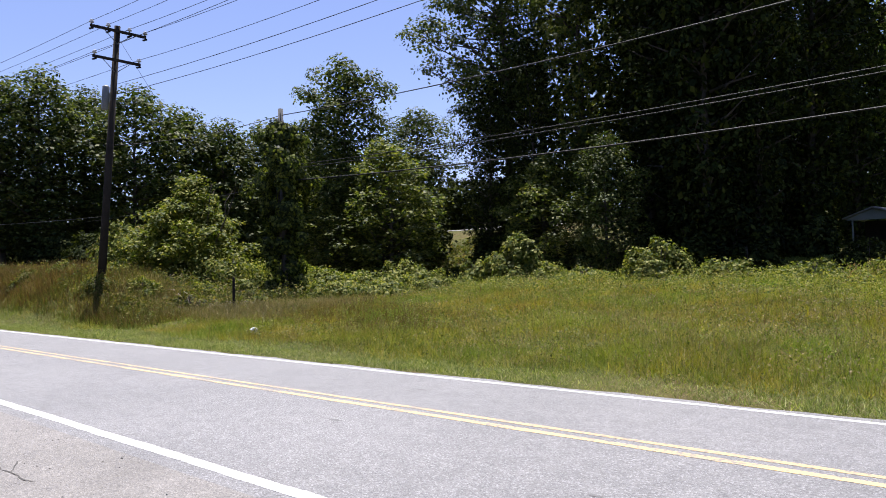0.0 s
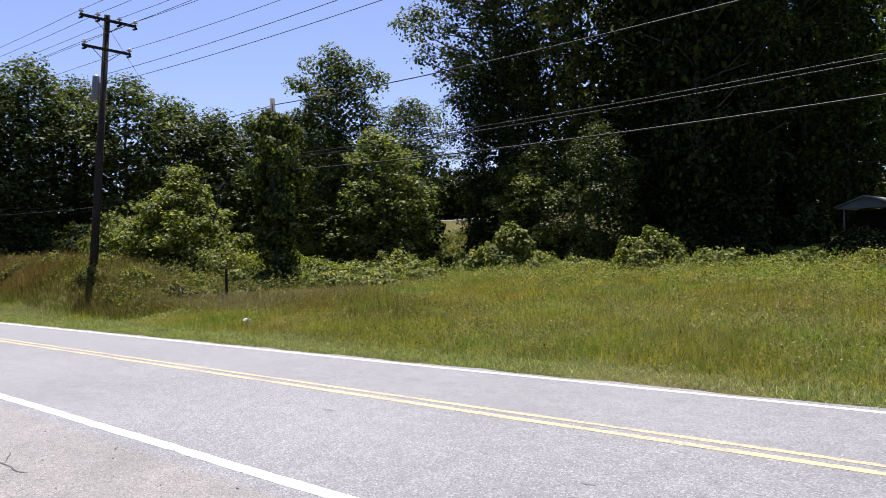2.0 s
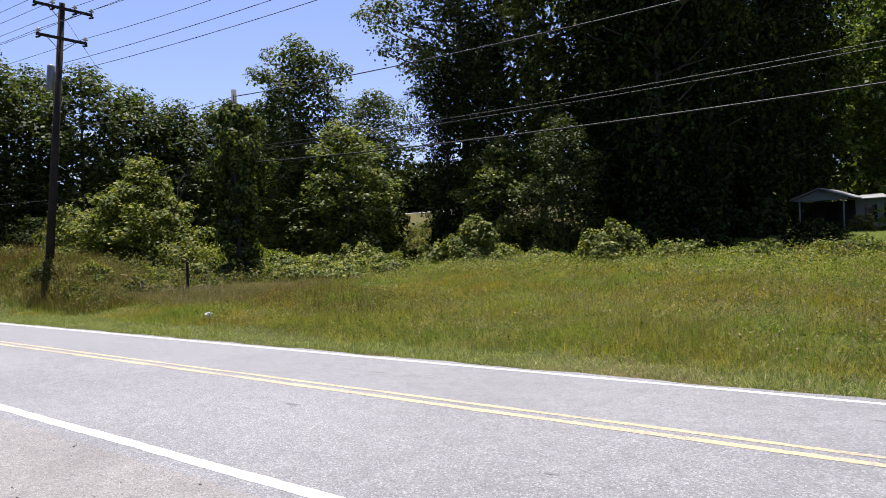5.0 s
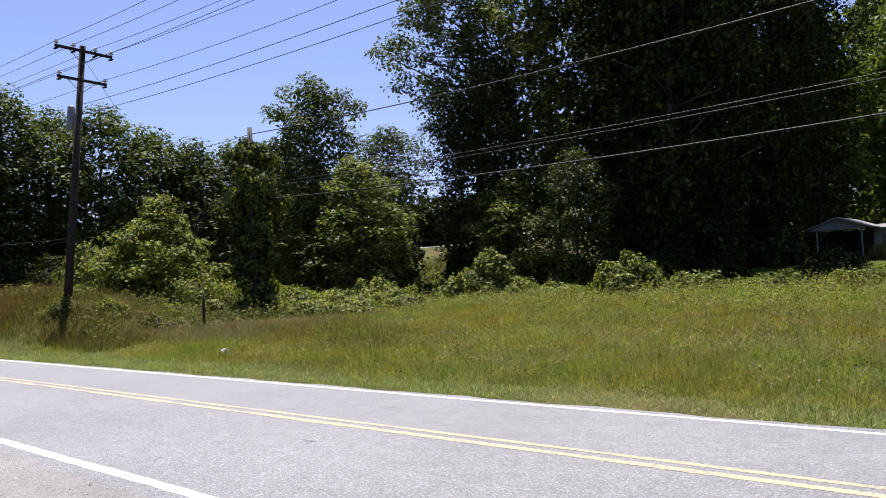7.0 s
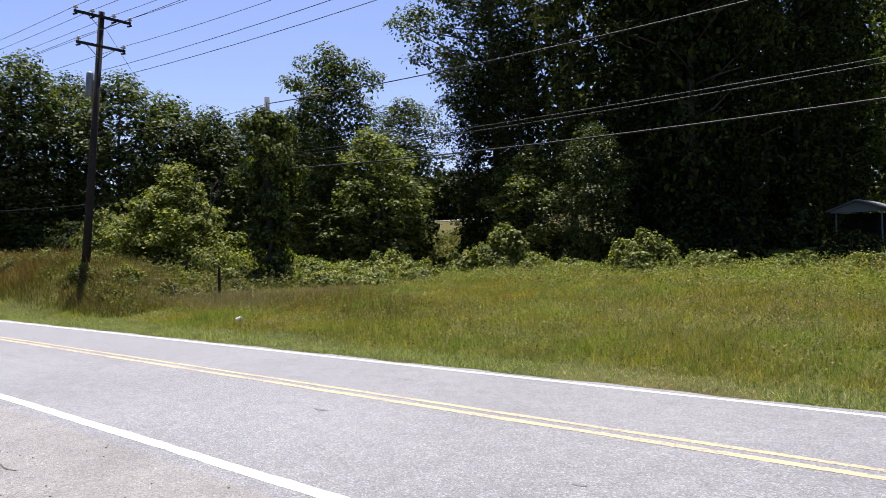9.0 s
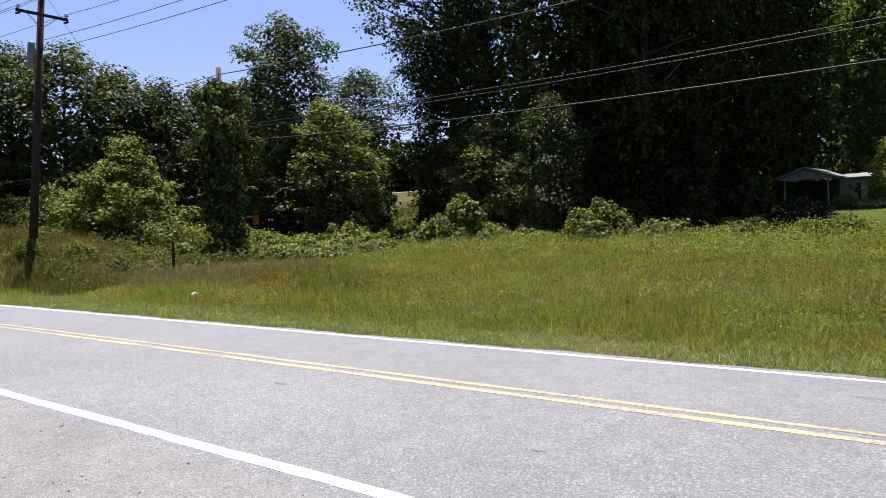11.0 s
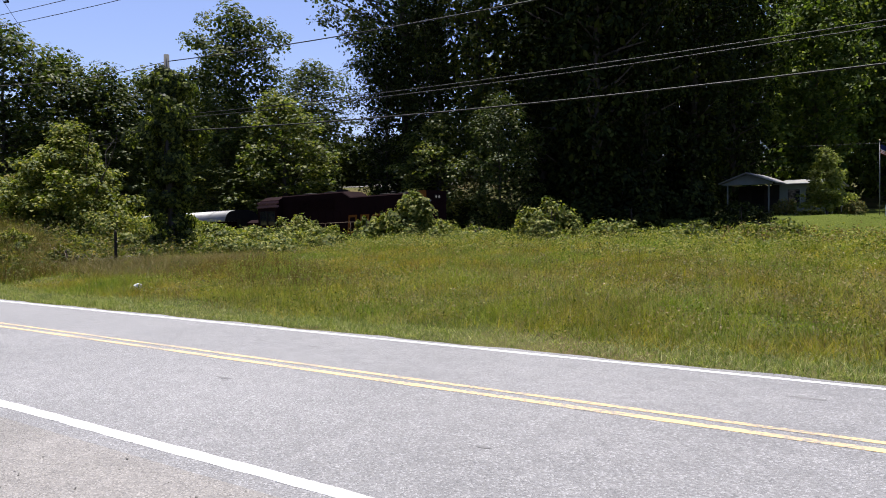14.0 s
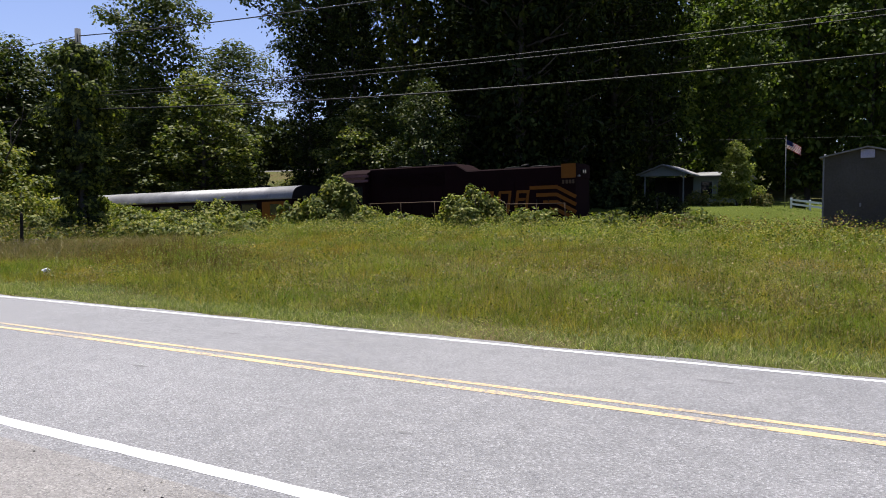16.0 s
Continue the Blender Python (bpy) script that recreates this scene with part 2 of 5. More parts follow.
def boxed(*a, **k):
    return box(bmesh.new(), *a, **k)


def tube(bm, points, radii, sides=8, caps=True):
    """A tapered tube along points."""
    rings = []
    for i, p in enumerate(points):
        a, b = points[max(i - 1, 0)], points[min(i + 1, len(points) - 1)]
        d = (Vector(b) - Vector(a)).normalized()
        u = d.orthogonal().normalized() if abs(d.z) < 0.99 else Vector((1, 0, 0))
        u = (u - d * u.dot(d)).normalized()
        v = d.cross(u)
        r = radii[i] if isinstance(radii, (list, tuple)) else radii
        rings.append([bm.verts.new(Vector(p) + r * (math.cos(6.28319 * k / sides) * u + math.sin(6.28319 * k / sides) * v)) for k in range(sides)])
    for a, b in zip(rings, rings[1:]):
        for k in range(sides):
            f = bm.faces.new((a[k], a[(k + 1) % sides], b[(k + 1) % sides], b[k]))
            f.smooth = True
    if caps:
        bm.faces.new(rings[0][::-1])
        bm.faces.new(rings[-1])
    return bm


def tubed(points, radii, sides=8):
    return tube(bmesh.new(), points, radii, sides)


def prism(bm, outline, y0, y1):
    """An outline in x and z, drawn out from y0 to y1."""
    a = [bm.verts.new((x, y0, z)) for x, z in outline]
    b = [bm.verts.new((x, y1, z)) for x, z in outline]
    bm.faces.new(a)
    bm.faces.new(b[::-1])
    for k in range(len(a)):
        bm.faces.new((a[k], b[k], b[(k + 1) % len(a)], a[(k + 1) % len(a)]))
    bmesh.ops.recalc_face_normals(bm, faces=bm.faces[:])
    return bm


def extrusion(outline, x0, x1):
    """An outline in y and z, drawn out along x."""
    bm = bmesh.new()
    a = [bm.verts.new((x0, y, z)) for y, z in outline]
    b = [bm.verts.new((x1, y, z)) for y, z in outline]
    bm.faces.new(a)
    bm.faces.new(b[::-1])
    for k in range(len(a)):
        bm.faces.new((a[k], b[k], b[(k + 1) % len(a)], a[(k + 1) % len(a)]))
    bmesh.ops.recalc_face_normals(bm, faces=bm.faces[:])
    return bm


def fast_mesh(name, verts, faces_per, material, parent=None, kind="", label="", category=""):
    """A mesh of many alike faces; verts is (n, corners, 3)."""
    n, c = verts.shape[0], verts.shape[1]
    me = bpy.data.meshes.new(name)
    me.vertices.add(n * c)
    me.vertices.foreach_set("co", verts.astype(np.float32).ravel())
    me.loops.add(n * c)
    me.loops.foreach_set("vertex_index", np.arange(n * c, dtype=np.int32))
    me.polygons.add(n)
    me.polygons.foreach_set("loop_start", np.arange(0, n * c, c, dtype=np.int32))
    me.update(calc_edges=True)
    me.materials.append(material)
    ob = new(name, me)
    ob.parent = parent
    tagged(ob, label, category, "", kind)
    return ob


def leaves_at(rng, centres, size, up=0.5, out=None, loose=0.55):
    """Leaf-shaped quads at the centres: pointed ovals, turned at random, faces mostly upward."""
    n = len(centres)
    nrm = rng.normal(size=(n, 3))
    if out is None:
        nrm[:, 2] = np.abs(nrm[:, 2]) + up
    else:
        nrm = nrm * loose + out
    nrm /= np.linalg.norm(nrm, axis=1)[:, None]
    d = rng.normal(size=(n, 3))
    d -= nrm * (d * nrm).sum(1)[:, None]
    d /= np.linalg.norm(d, axis=1)[:, None]
    s = np.cross(nrm, d)
    L = (size * rng.uniform(0.6, 1.35, n))[:, None]
    w = L * rng.uniform(0.32, 0.45, n)[:, None]
    return np.stack([centres - d * L * 0.5, centres + s * w - d * L * 0.05 - nrm * L * 0.1, centres + d * L * 0.55 - nrm * L * 0.08, centres - s * w - d * L * 0.05 - nrm * L * 0.1], 1)


# ---- shape of the land ----
ROAD_NEAR, ROAD_MID, ROAD_FAR = 3.47, 6.24, 8.94     # painted lines, metres from the camera
TRACK_Y, GRADE = 35.5, 0.02


def step(a, b, v):
    s = np.clip((v - a) / (b - a), 0, 1)
    return s * s * (3 - 2 * s)


def rail_z(x):
    return -0.62 + GRADE * (np.clip(x, -150, 80) + 19.3)


def road_z(y):
    return np.where(y < ROAD_MID, -(ROAD_MID - y) * 0.018, -(y - ROAD_MID) * 0.0444)


def land(x, y):
    x, y = np.asarray(x, float), np.asarray(y, float)
    crest = -0.1 + 0.95 * step(-36, -22, x)
    field = -0.16 + (crest + 0.16) * np.clip((y - 10.6) / 17.0, 0, 1) ** 0.9
    bank = 2.12 * step(-27.0, -36.5, x) * step(10.2, 14.2, y) * (1 - 0.45 * step(15, 20, y) * step(-37, -32, x))
    front = field + bank * (1 - step(24, 31, y))
    bed = rail_z(x) - 0.42
    z = front + (bed - front) * step(29.0, 32.4, y)
    back = 1.7 - 0.5 * step(-8, -2, x) + 4.2 * step(44, 64, y) * step(-24, -46, x) + 0.035 * np.clip(y - 66, 0, 200) + 6 * step(90, 190, y)
    z = z + (back - z) * step(38.6, 46, y)
    near = np.where(y < 9.4, np.where(y > -3, road_z(np.clip(y, -3, 20)) - 0.07, -0.24), z)
    bumps = 0.05 * np.sin(x * 0.9 + 1.3 * np.sin(y * 0.7)) + 0.04 * np.sin(y * 1.7 + x * 0.35)
    near = near + bumps * step(10.2, 13, y)
    far = step(260, 900, np.hypot(x, y))
    return near * (1 - far) + 2.0 * far


def spaced(lo, hi, dense_lo, dense_hi, gap):
    mid = np.arange(dense_lo, dense_hi + 1e-6, gap)
    a = dense_lo - gap * 2 * (1.35 ** np.arange(1, 22) - 1)
    b = dense_hi + gap * 2 * (1.35 ** np.arange(1, 22) - 1)
    out = np.concatenate([a[a > lo][::-1], mid, b[b < hi]])
    return np.concatenate([[lo], out, [hi]])


def ground():
    xs, ys = spaced(-2600, 2600, -80, 30, 0.8), spaced(-2600, 2600, -4, 72, 0.5)
    X, Y = np.meshgrid(xs, ys)
    Z = land(X, Y)
    me = bpy.data.meshes.new("ground")
    nx, ny = len(xs), len(ys)
    idx = np.arange(nx * ny).reshape(ny, nx)
    quads = np.stack([idx[:-1, :-1], idx[:-1, 1:], idx[1:, 1:], idx[1:, :-1]], -1).reshape(-1, 4)
    me.from_pydata(np.stack([X, Y, Z], -1).reshape(-1, 3).tolist(), [], quads.tolist())
    me.polygons.foreach_set("use_smooth", [True] * len(quads))
    me.materials.append(SOIL)
    tagged(new("ground", me), "rough grassy soil between road and railway", "ground", "", "structure")


def strip(name, x0, x1, ys, z_of, material, label, gap=2.0, thick=0.05, wobble=None):
    """A long slab along x with the cross-section ys."""
    bm = bmesh.new()
    n = int((x1 - x0) / gap)
    rows = []
    for i in range(n + 1):
        x = x0 + (x1 - x0) * i / n
        row = []
        for k, y in enumerate(ys):
            yy = y + (wobble(x, k) if wobble else 0)
            row.append(bm.verts.new((x, yy, z_of(x, yy))))
        rows.append(row)
    for a, b in zip(rows, rows[1:]):
        for k in range(len(ys) - 1):
            bm.faces.new((a[k], b[k], b[k + 1], a[k + 1]))
        for k in (0, len(ys) - 1):
            p, q = a[k], b[k]
            p2, q2 = bm.verts.new(p.co - Vector((0, 0, thick))), bm.verts.new(q.co - Vector((0, 0, thick)))
            bm.faces.new((p, p2, q2, q) if k == 0 else (p, q, q2, p2))
    return link(name, bm, material)


def roads():
    zr = lambda x, y: float(road_z(np.float64(y)))
    edge = lambda x, k: (0.05 * math.sin(x * 2.1) + 0.04 * math.sin(x * 5.3)) if k == 3 else 0
    tagged(strip("road", -320, 320, (ROAD_NEAR - 0.25, ROAD_MID, ROAD_FAR, ROAD_FAR + 0.27), zr, ASPHALT, "", 0.4, 0.06, edge),
           "sun-bleached grey asphalt two-lane road", "road", "", "structure")
    tagged(strip("shoulder", -320, 320, (-2.6, 0, ROAD_NEAR - 0.25), zr, SHOULDER, "", 4.0, 0.06),
           "patched asphalt shoulder with cracks and grit", "pavement", "", "structure")
    for name, y, w, m, lab in (("edge_line", ROAD_NEAR, 0.135, WHITE_LINE, "worn white edge line"), ("edge_line", ROAD_FAR, 0.11, WHITE_LINE, "worn white edge line"),
                               ("centre_line", ROAD_MID - 0.115, 0.10, YELLOW_LINE, "worn yellow centre line"), ("centre_line", ROAD_MID + 0.115, 0.10, YELLOW_LINE, "worn yellow centre line")):
        fray = lambda x, k: 0.006 * math.sin(x * 9 + k * 2) + 0.005 * math.sin(x * 23 + k)
        tagged(strip(name, -320, 320, (y - w / 2, y + w / 2), lambda x, yy: zr(x, yy) + 0.003, m, "", 1.0 if y > 5 else 0.3, 0.003, fray), lab, "road marking", "", "structure")


def cracks():
    rng = random.Random(5)
    for sx, sy, length, turn in ((-9.4, 1.75, 2.6, 0.1), (-6.6, 2.15, 0.8, -0.5), (-7.0, 0.9, 1.8, 0.3), (-8.2, 2.5, 0.7, -0.2)):
        bm = bmesh.new()
        x, y, a, prev = sx, sy, turn, None
        for i in range(int(length / 0.12)):
            a += rng.uniform(-0.55, 0.55) - 0.12 * (a - turn)
            x, y = x + 0.12 * math.cos(a), y + 0.12 * math.sin(a) * 0.7
            w = rng.uniform(0.001, 0.009)
            z = float(road_z(np.float64(y))) + 0.004
            cur = (bm.verts.new((x, y - w, z)), bm.verts.new((x, y + w, z)))
            if prev:
                bm.faces.new((prev[0], cur[0], cur[1], prev[1]))
            prev = cur
        tagged(link("road_crack", bm, TAR), "dark crack in the asphalt shoulder", "crack", "", "structure")


def grit():
    """Loose stones and crumbs on the shoulder."""
    rng = np.random.default_rng(4)
    bm = bmesh.new()
    for i in range(420):
        x, y = rng.uniform(-12, 0.5), 3.2 - 2.9 * rng.uniform(0, 1) ** 1.3
        r = 0.004 + 0.010 * rng.uniform(0, 1) ** 3
        z = float(road_z(np.float64(y))) + r * 0.4
        vs = [bm.verts.new((x + r * a * rng.uniform(0.7, 1.3), y + r * b * rng.uniform(0.7, 1.3), z + r * c * 0.7)) for a, b, c in ((1, 0, 0), (-1, 0, 0), (0, 1, 0), (0, -1, 0), (0, 0, 1), (0, 0, -1))]
        for f in ((0, 2, 4), (2, 1, 4), (1, 3, 4), (3, 0, 4), (2, 0, 5), (1, 2, 5), (3, 1, 5), (0, 3, 5)):
            bm.faces.new([vs[k] for k in f])
    tagged(link("loose_grit", bm, GRAVEL), "loose grit scattered on the road shoulder", "grit", "", "stuff")


def road_marks():
    """Small tar and tyre scuffs, flat on the lanes."""
    rng = random.Random(8)
    for x, y, ln in ((-6.92, 5.35, 0.26), (-7.85, 7.60, 0.34), (-3.11, 4.74, 0.16), (-1.49, 7.88, 0.34)):
        bm = bmesh.new()
        z = float(road_z(np.float64(y))) + 0.003
        ring = []
        for k in range(12):
            a = 6.283 * k / 12
            r = rng.uniform(0.6, 1.1)
            ring.append(bm.verts.new((x + ln * 0.5 * r * math.cos(a), y + ln * 0.16 * r * math.sin(a), z)))
        bm.faces.new(ring)
        tagged(link("road_mark", bm, SCUFF), "dark scuff on the asphalt lane", "road mark", "", "structure")


def railway():
    bm = bmesh.new()
    xs = np.arange(-150, 61, 3.0)
    prof = ((-2.6, -0.46), (-1.6, -0.2), (1.6, -0.2), (2.6, -0.46))
    rows = [[bm.verts.new((x, TRACK_Y + y, rail_z(x) + z)) for y, z in prof] for x in xs]
    for a, b in zip(rows, rows[1:]):
        for k in range(3):
            bm.faces.new((a[k], b[k], b[k + 1], a[k + 1]))
    tagged(link("railway_ballast", bm, BALLAST), "grey crushed-stone railway ballast", "ballast", "", "structure")
    tilt = -math.degrees(math.atan(GRADE))
    track = thing("railway_track", "steel rails on dark wooden sleepers", "railway track")
    for s in (-0.75, 0.75):
        part("rail", extrusion([(TRACK_Y + s + y, z) for y, z in ((-0.07, -0.17), (0.07, -0.17), (0.07, -0.15), (0.015, -0.13), (0.015, -0.04), (0.035, -0.03), (0.035, 0), (-0.035, 0), (-0.035, -0.03), (-0.015, -0.04), (-0.015, -0.13), (-0.07, -0.15))], -105, 105), STEEL, track).matrix_basis = pose(-45, 0, float(rail_z(-45)), 0, tilt, 0)
    me = boxed(-0.11, 0.11, TRACK_Y - 1.3, TRACK_Y + 1.3, -0.32, -0.175)
    first = part("sleeper", me, POLE_WOOD, track)
    for i in range(290):
        ob = first if i == 0 else new("sleeper", first.data)
        ob.parent = track
        x = -120 + i * 0.56
        ob.matrix_basis = pose(x, 0, float(rail_z(x)))


# ---- trees ----
def tree_model(name, seed, height, profile, leaf, count, material, label, category="tree", clumps=110, lump=1.0, inner=0.14, trunk_r=0.22, droop=0.0, stems=1):
    """A tree: tapered trunk, limbs that reach leafy clumps spread through the crown, and gaps between them.

    profile: share of the height and the crown's reach there in metres; lump: a clump's reach in metres."""
    rng = np.random.default_rng(seed)
    root = thing(name, label, category, name.replace("_", " ") + "s")
    fs, rs = np.array([p[0] for p in profile]), np.array([p[1] for p in profile])
    # clump centres, denser where the crown is wide, most of them near its outside
    grid = np.linspace(fs[0], fs[-1], 200)
    weight = np.interp(grid, fs, rs) + 0.3
    f = np.interp((np.arange(clumps) + rng.uniform(0, 1, clumps)) / clumps, np.cumsum(weight) / weight.sum(), grid)
    a = np.arange(clumps) * 2.39996 + rng.uniform(-0.7, 0.7, clumps)
    uneven = 1 + 0.22 * np.sin(2 * a + rng.uniform(0, 6)) + 0.16 * np.sin(f * 23 + 3 * a)
    reach = np.interp(f, fs, rs) * uneven
    rad = np.maximum(reach - 0.6 * lump, 0.1) * rng.uniform(0.35, 1.0, clumps) ** 0.55
    lean = rng.normal(size=2) * 0.03 * height
    axis = np.stack([lean[0] * f ** 1.5, lean[1] * f ** 1.5, f * height], 1)
    mid = axis + np.stack([rad * np.cos(a), rad * np.sin(a), np.zeros(clumps)], 1)
    mid[:, 2] -= droop * rad
    size = lump * rng.uniform(0.55, 1.3, clumps)
    bm = bmesh.new()
    n = 7
    for k in range(stems):
        w = rng.normal(size=2) * (0.4 if stems > 1 else 0.0)
        pts = [(w[0] * (1 + 2 * i / n) + lean[0] * (i / n) ** 1.5 + rng.normal() * 0.05, w[1] * (1 + 2 * i / n) + lean[1] * (i / n) ** 1.5 + rng.normal() * 0.05, -0.5 + (height * 0.94 + 0.5) * i / n) for i in range(n + 1)]
        tube(bm, pts, [trunk_r * (1.25 if i == 0 else 1 - 0.88 * i / n) for i in range(n + 1)], 9)
    for k in range(0, clumps, 2):
        p = Vector((axis[k][0], axis[k][1], axis[k][2] - 0.35 * rad[k]))
        p.z = max(p.z, 0.3)
        q = Vector(mid[k].tolist())
        r0 = float(max(0.02, trunk_r * 0.4 * (1 - 0.7 * f[k])))
        bend = p.lerp(q, 0.55) + Vector((rng.normal(size=3) * 0.06 * (1 + rad[k])).tolist())
        tube(bm, [p, bend, q], [r0, r0 * 0.6, r0 * 0.25], 5)
    part("trunk", bm, BARK, root)
    # leaves: a shell of tilted sprays over each clump, fewer below
    m = int(count * (1 - inner))
    k = rng.choice(clumps, size=m, p=size ** 2 / (size ** 2).sum())
    v = rng.normal(size=(m, 3))
    v /= np.linalg.norm(v, axis=1)[:, None]
    v[:, 2] = np.where(rng.uniform(0, 1, m) < 0.72, np.abs(v[:, 2]), v[:, 2])
    deep = np.where(rng.uniform(0, 1, m) < 0.75, rng.uniform(0.82, 1.08, m), rng.uniform(0.25, 0.85, m))
    rough = 1 + 0.28 * np.sin(v[:, 0] * 5 + k) * np.sin(v[:, 1] * 6 + 2 * k + v[:, 2] * 4)
    c = mid[k] + v * np.array([1.0, 1.0, 0.72]) * (size[k] * deep * rough)[:, None]
    c[:, 2] -= droop * rng.uniform(0, 1, m) * size[k]
    out = v * np.array([0.8, 0.8, 1.0]) + np.array([0, 0, 0.6])
    first = leaves_at(rng, c, leaf, out=out, loose=0.42)
    # larger sprays deep in the crown close it
    m = count - m
    g = rng.uniform(fs[0], fs[-1] * 0.96, m)
    t = rng.uniform(0, 6.283, m)
    r = np.interp(g, fs, rs) * 0.68 * np.sqrt(rng.uniform(0, 1, m))
    c = np.stack([lean[0] * g ** 1.5 + r * np.cos(t), lean[1] * g ** 1.5 + r * np.sin(t), g * height - droop * r], 1)
    fast_mesh("crown", np.concatenate([first, leaves_at(rng, c, leaf * 1.5, 0.2)]), 4, material, root)
    return root


def plant(model, x, y, scale=1.0, turn=0.0, tall=1.0, first=False, lift=0.0):
    z = float(land(x, y)) + lift
    m = Matrix.Translation((x, y, z)) @ pose(0, 0, 0, 0, 0, turn) @ Matrix.Diagonal((scale, scale, scale * tall, 1))
    if first:
        model.matrix_basis = m
        return model
    return copy_thing(model, m)


def woods():
    tall = [(0.10, 1.6), (0.25, 3.0), (0.45, 3.7), (0.65, 3.9), (0.82, 3.3), (0.93, 2.1), (1.0, 0.7)]
    A = tree_model("broadleaf_tree", 1, 16, tall, 0.235, 13500, OAK_LEAF, "tall green broadleaf tree beside the railway", clumps=150, lump=0.95)
    K = tree_model("broadleaf_tree", 14, 16, [(0.14, 1.8), (0.3, 3.4), (0.5, 4.2), (0.7, 3.9), (0.85, 2.9), (1.0, 0.8)], 0.235, 13500, OAK_LEAF, "round-crowned broadleaf tree in a dense row", clumps=140, lump=1.05)
    G = tree_model("broadleaf_tree", 5, 20, [(0.08, 2.2), (0.25, 4.2), (0.45, 5.6), (0.58, 4.6), (0.66, 4.0), (0.76, 4.4), (0.88, 4.1), (0.95, 2.9), (1.0, 1.2)], 0.25, 25000, OAK_LEAF, "tall broadleaf tree with a rounded top beside the railway", clumps=210, lump=1.0)
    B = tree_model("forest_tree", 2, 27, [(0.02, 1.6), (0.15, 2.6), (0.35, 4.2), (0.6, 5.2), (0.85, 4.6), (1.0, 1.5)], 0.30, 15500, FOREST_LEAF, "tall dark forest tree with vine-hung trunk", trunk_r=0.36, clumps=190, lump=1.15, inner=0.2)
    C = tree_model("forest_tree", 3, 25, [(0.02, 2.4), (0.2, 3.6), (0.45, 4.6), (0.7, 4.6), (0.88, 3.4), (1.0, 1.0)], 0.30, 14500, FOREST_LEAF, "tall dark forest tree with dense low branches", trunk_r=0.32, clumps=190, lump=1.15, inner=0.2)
    D = tree_model("broadleaf_tree", 4, 12, [(0.06, 2.6), (0.25, 4.3), (0.5, 4.5), (0.72, 3.4), (0.88, 2.2), (1.0, 0.7)], 0.22, 13500, EDGE_LEAF, "spreading green tree at the edge of the woods", trunk_r=0.2, clumps=150, lump=0.85)
    E = tree_model("maple_tree", 6, 24, [(0.05, 2.5), (0.2, 4.6), (0.45, 6.0), (0.7, 5.6), (0.88, 3.8), (1.0, 1.0)], 0.42, 11500, PALE_LEAF, "light green sunlit tree behind the house", trunk_r=0.3, clumps=170, lump=1.4, inner=0.28)
    F = tree_model("forest_tree", 8, 28, [(0.30, 1.6), (0.42, 4.4), (0.52, 6.2), (0.68, 6.6), (0.85, 5.6), (1.0, 2.0)], 0.25, 30000, OAK_LEAF, "great spreading tree with an overhanging crown", trunk_r=0.45, clumps=230, lump=1.05, inner=0.08)
    H = tree_model("lit_tree", 15, 25, [(0.12, 1.8), (0.3, 3.0), (0.5, 3.8), (0.75, 3.8), (0.9, 2.8), (1.0, 1.0)], 0.27, 17000, EDGE_LEAF, "tall tree with sunlit yellow-green sprays", trunk_r=0.3, clumps=190, lump=0.9)
    plant(F, -37.1, 46.4, 1.0, 0, 1.0, True)
    plant(H, -31.0, 47.6, 1.0, 0, 1.2, True)
    # x, y, scale, turn, height factor
    rows = {
        G: ((-54.2, 44.0, 1.0, 0, 0.96),),
        A: ((-73.7, 18.4, 1.2, 0, 0.84), (-66.5, 21.8, 1.1, 100, 0.94), (-62.9, 28.4, 1.1, 200, 0.96), (-63.6, 33.8, 1.2, 310, 0.95), (-62.2, 40.2, 1.15, 70, 0.92), (-67.8, 66.6, 1.15, 210, 0.84)),
        K: ((-68.2, 19.8, 1.1, 40, 0.9), (-69.1, 26.6, 1.1, 250, 0.95), (-60.4, 35.3, 1.1, 20, 0.96), (-65.5, 46.0, 1.0, 30, 0.79), (-66.9, 50.8, 1.0, 80, 0.95), (-25.4, 40.8, 0.58, 300, 1.08)),
        B: ((-27.5, 56.0, 0.95, 33, 1.12), (-23.4, 46.6, 0.95, 140, 1.1), (-18.3, 46.8, 0.75, 260, 1.3), (-30, 58, 1.05, 80, 1.1), (-19, 58, 1.0, 200, 1.1)),
        C: ((-27.6, 50.5, 1.0, 30, 1.15), (-20.9, 45.0, 0.95, 110, 1.2), (-24, 53, 1.05, 220, 1.15), (-21.6, 60.5, 1.0, 60, 1.15), (-22.0, 54, 0.8, 300, 1.2), (-19.8, 72, 0.9, 150, 1.2), (-37.3, 44.0, 0.52, 20, 1.0), (-33.4, 44.8, 0.55, 240, 1.05)),
        D: ((-47.2, 43.0, 1.28, 0, 0.77), (-51.5, 42.6, 0.9, 130, 0.85), (-59.0, 42.3, 0.85, 220, 0.9), (-31.2, 42.4, 0.72, 190, 1.05)),
        E: ((-20.5, 75, 0.9, 75, 1.1), (-14, 79, 0.85, 15, 1.1), (-15, 92, 1.1, 0, 1.15), (-8, 90, 1.05, 60, 1.2), (-2, 88, 1.0, 120, 1.2), (5, 91, 1.1, 200, 1.2), (-20, 98, 1.1, 280, 1.2), (-11, 104, 1.2, 30, 1.35), (1, 103, 1.2, 140, 1.35)),
    }
    for model, places in rows.items():
        for i, (x, y, s, a, h) in enumerate(places):
            plant(model, x, y, s, a, h, i == 0)
    # the woods beyond, too deep to tell trees apart
    rng = np.random.default_rng(9)
    n = 56000
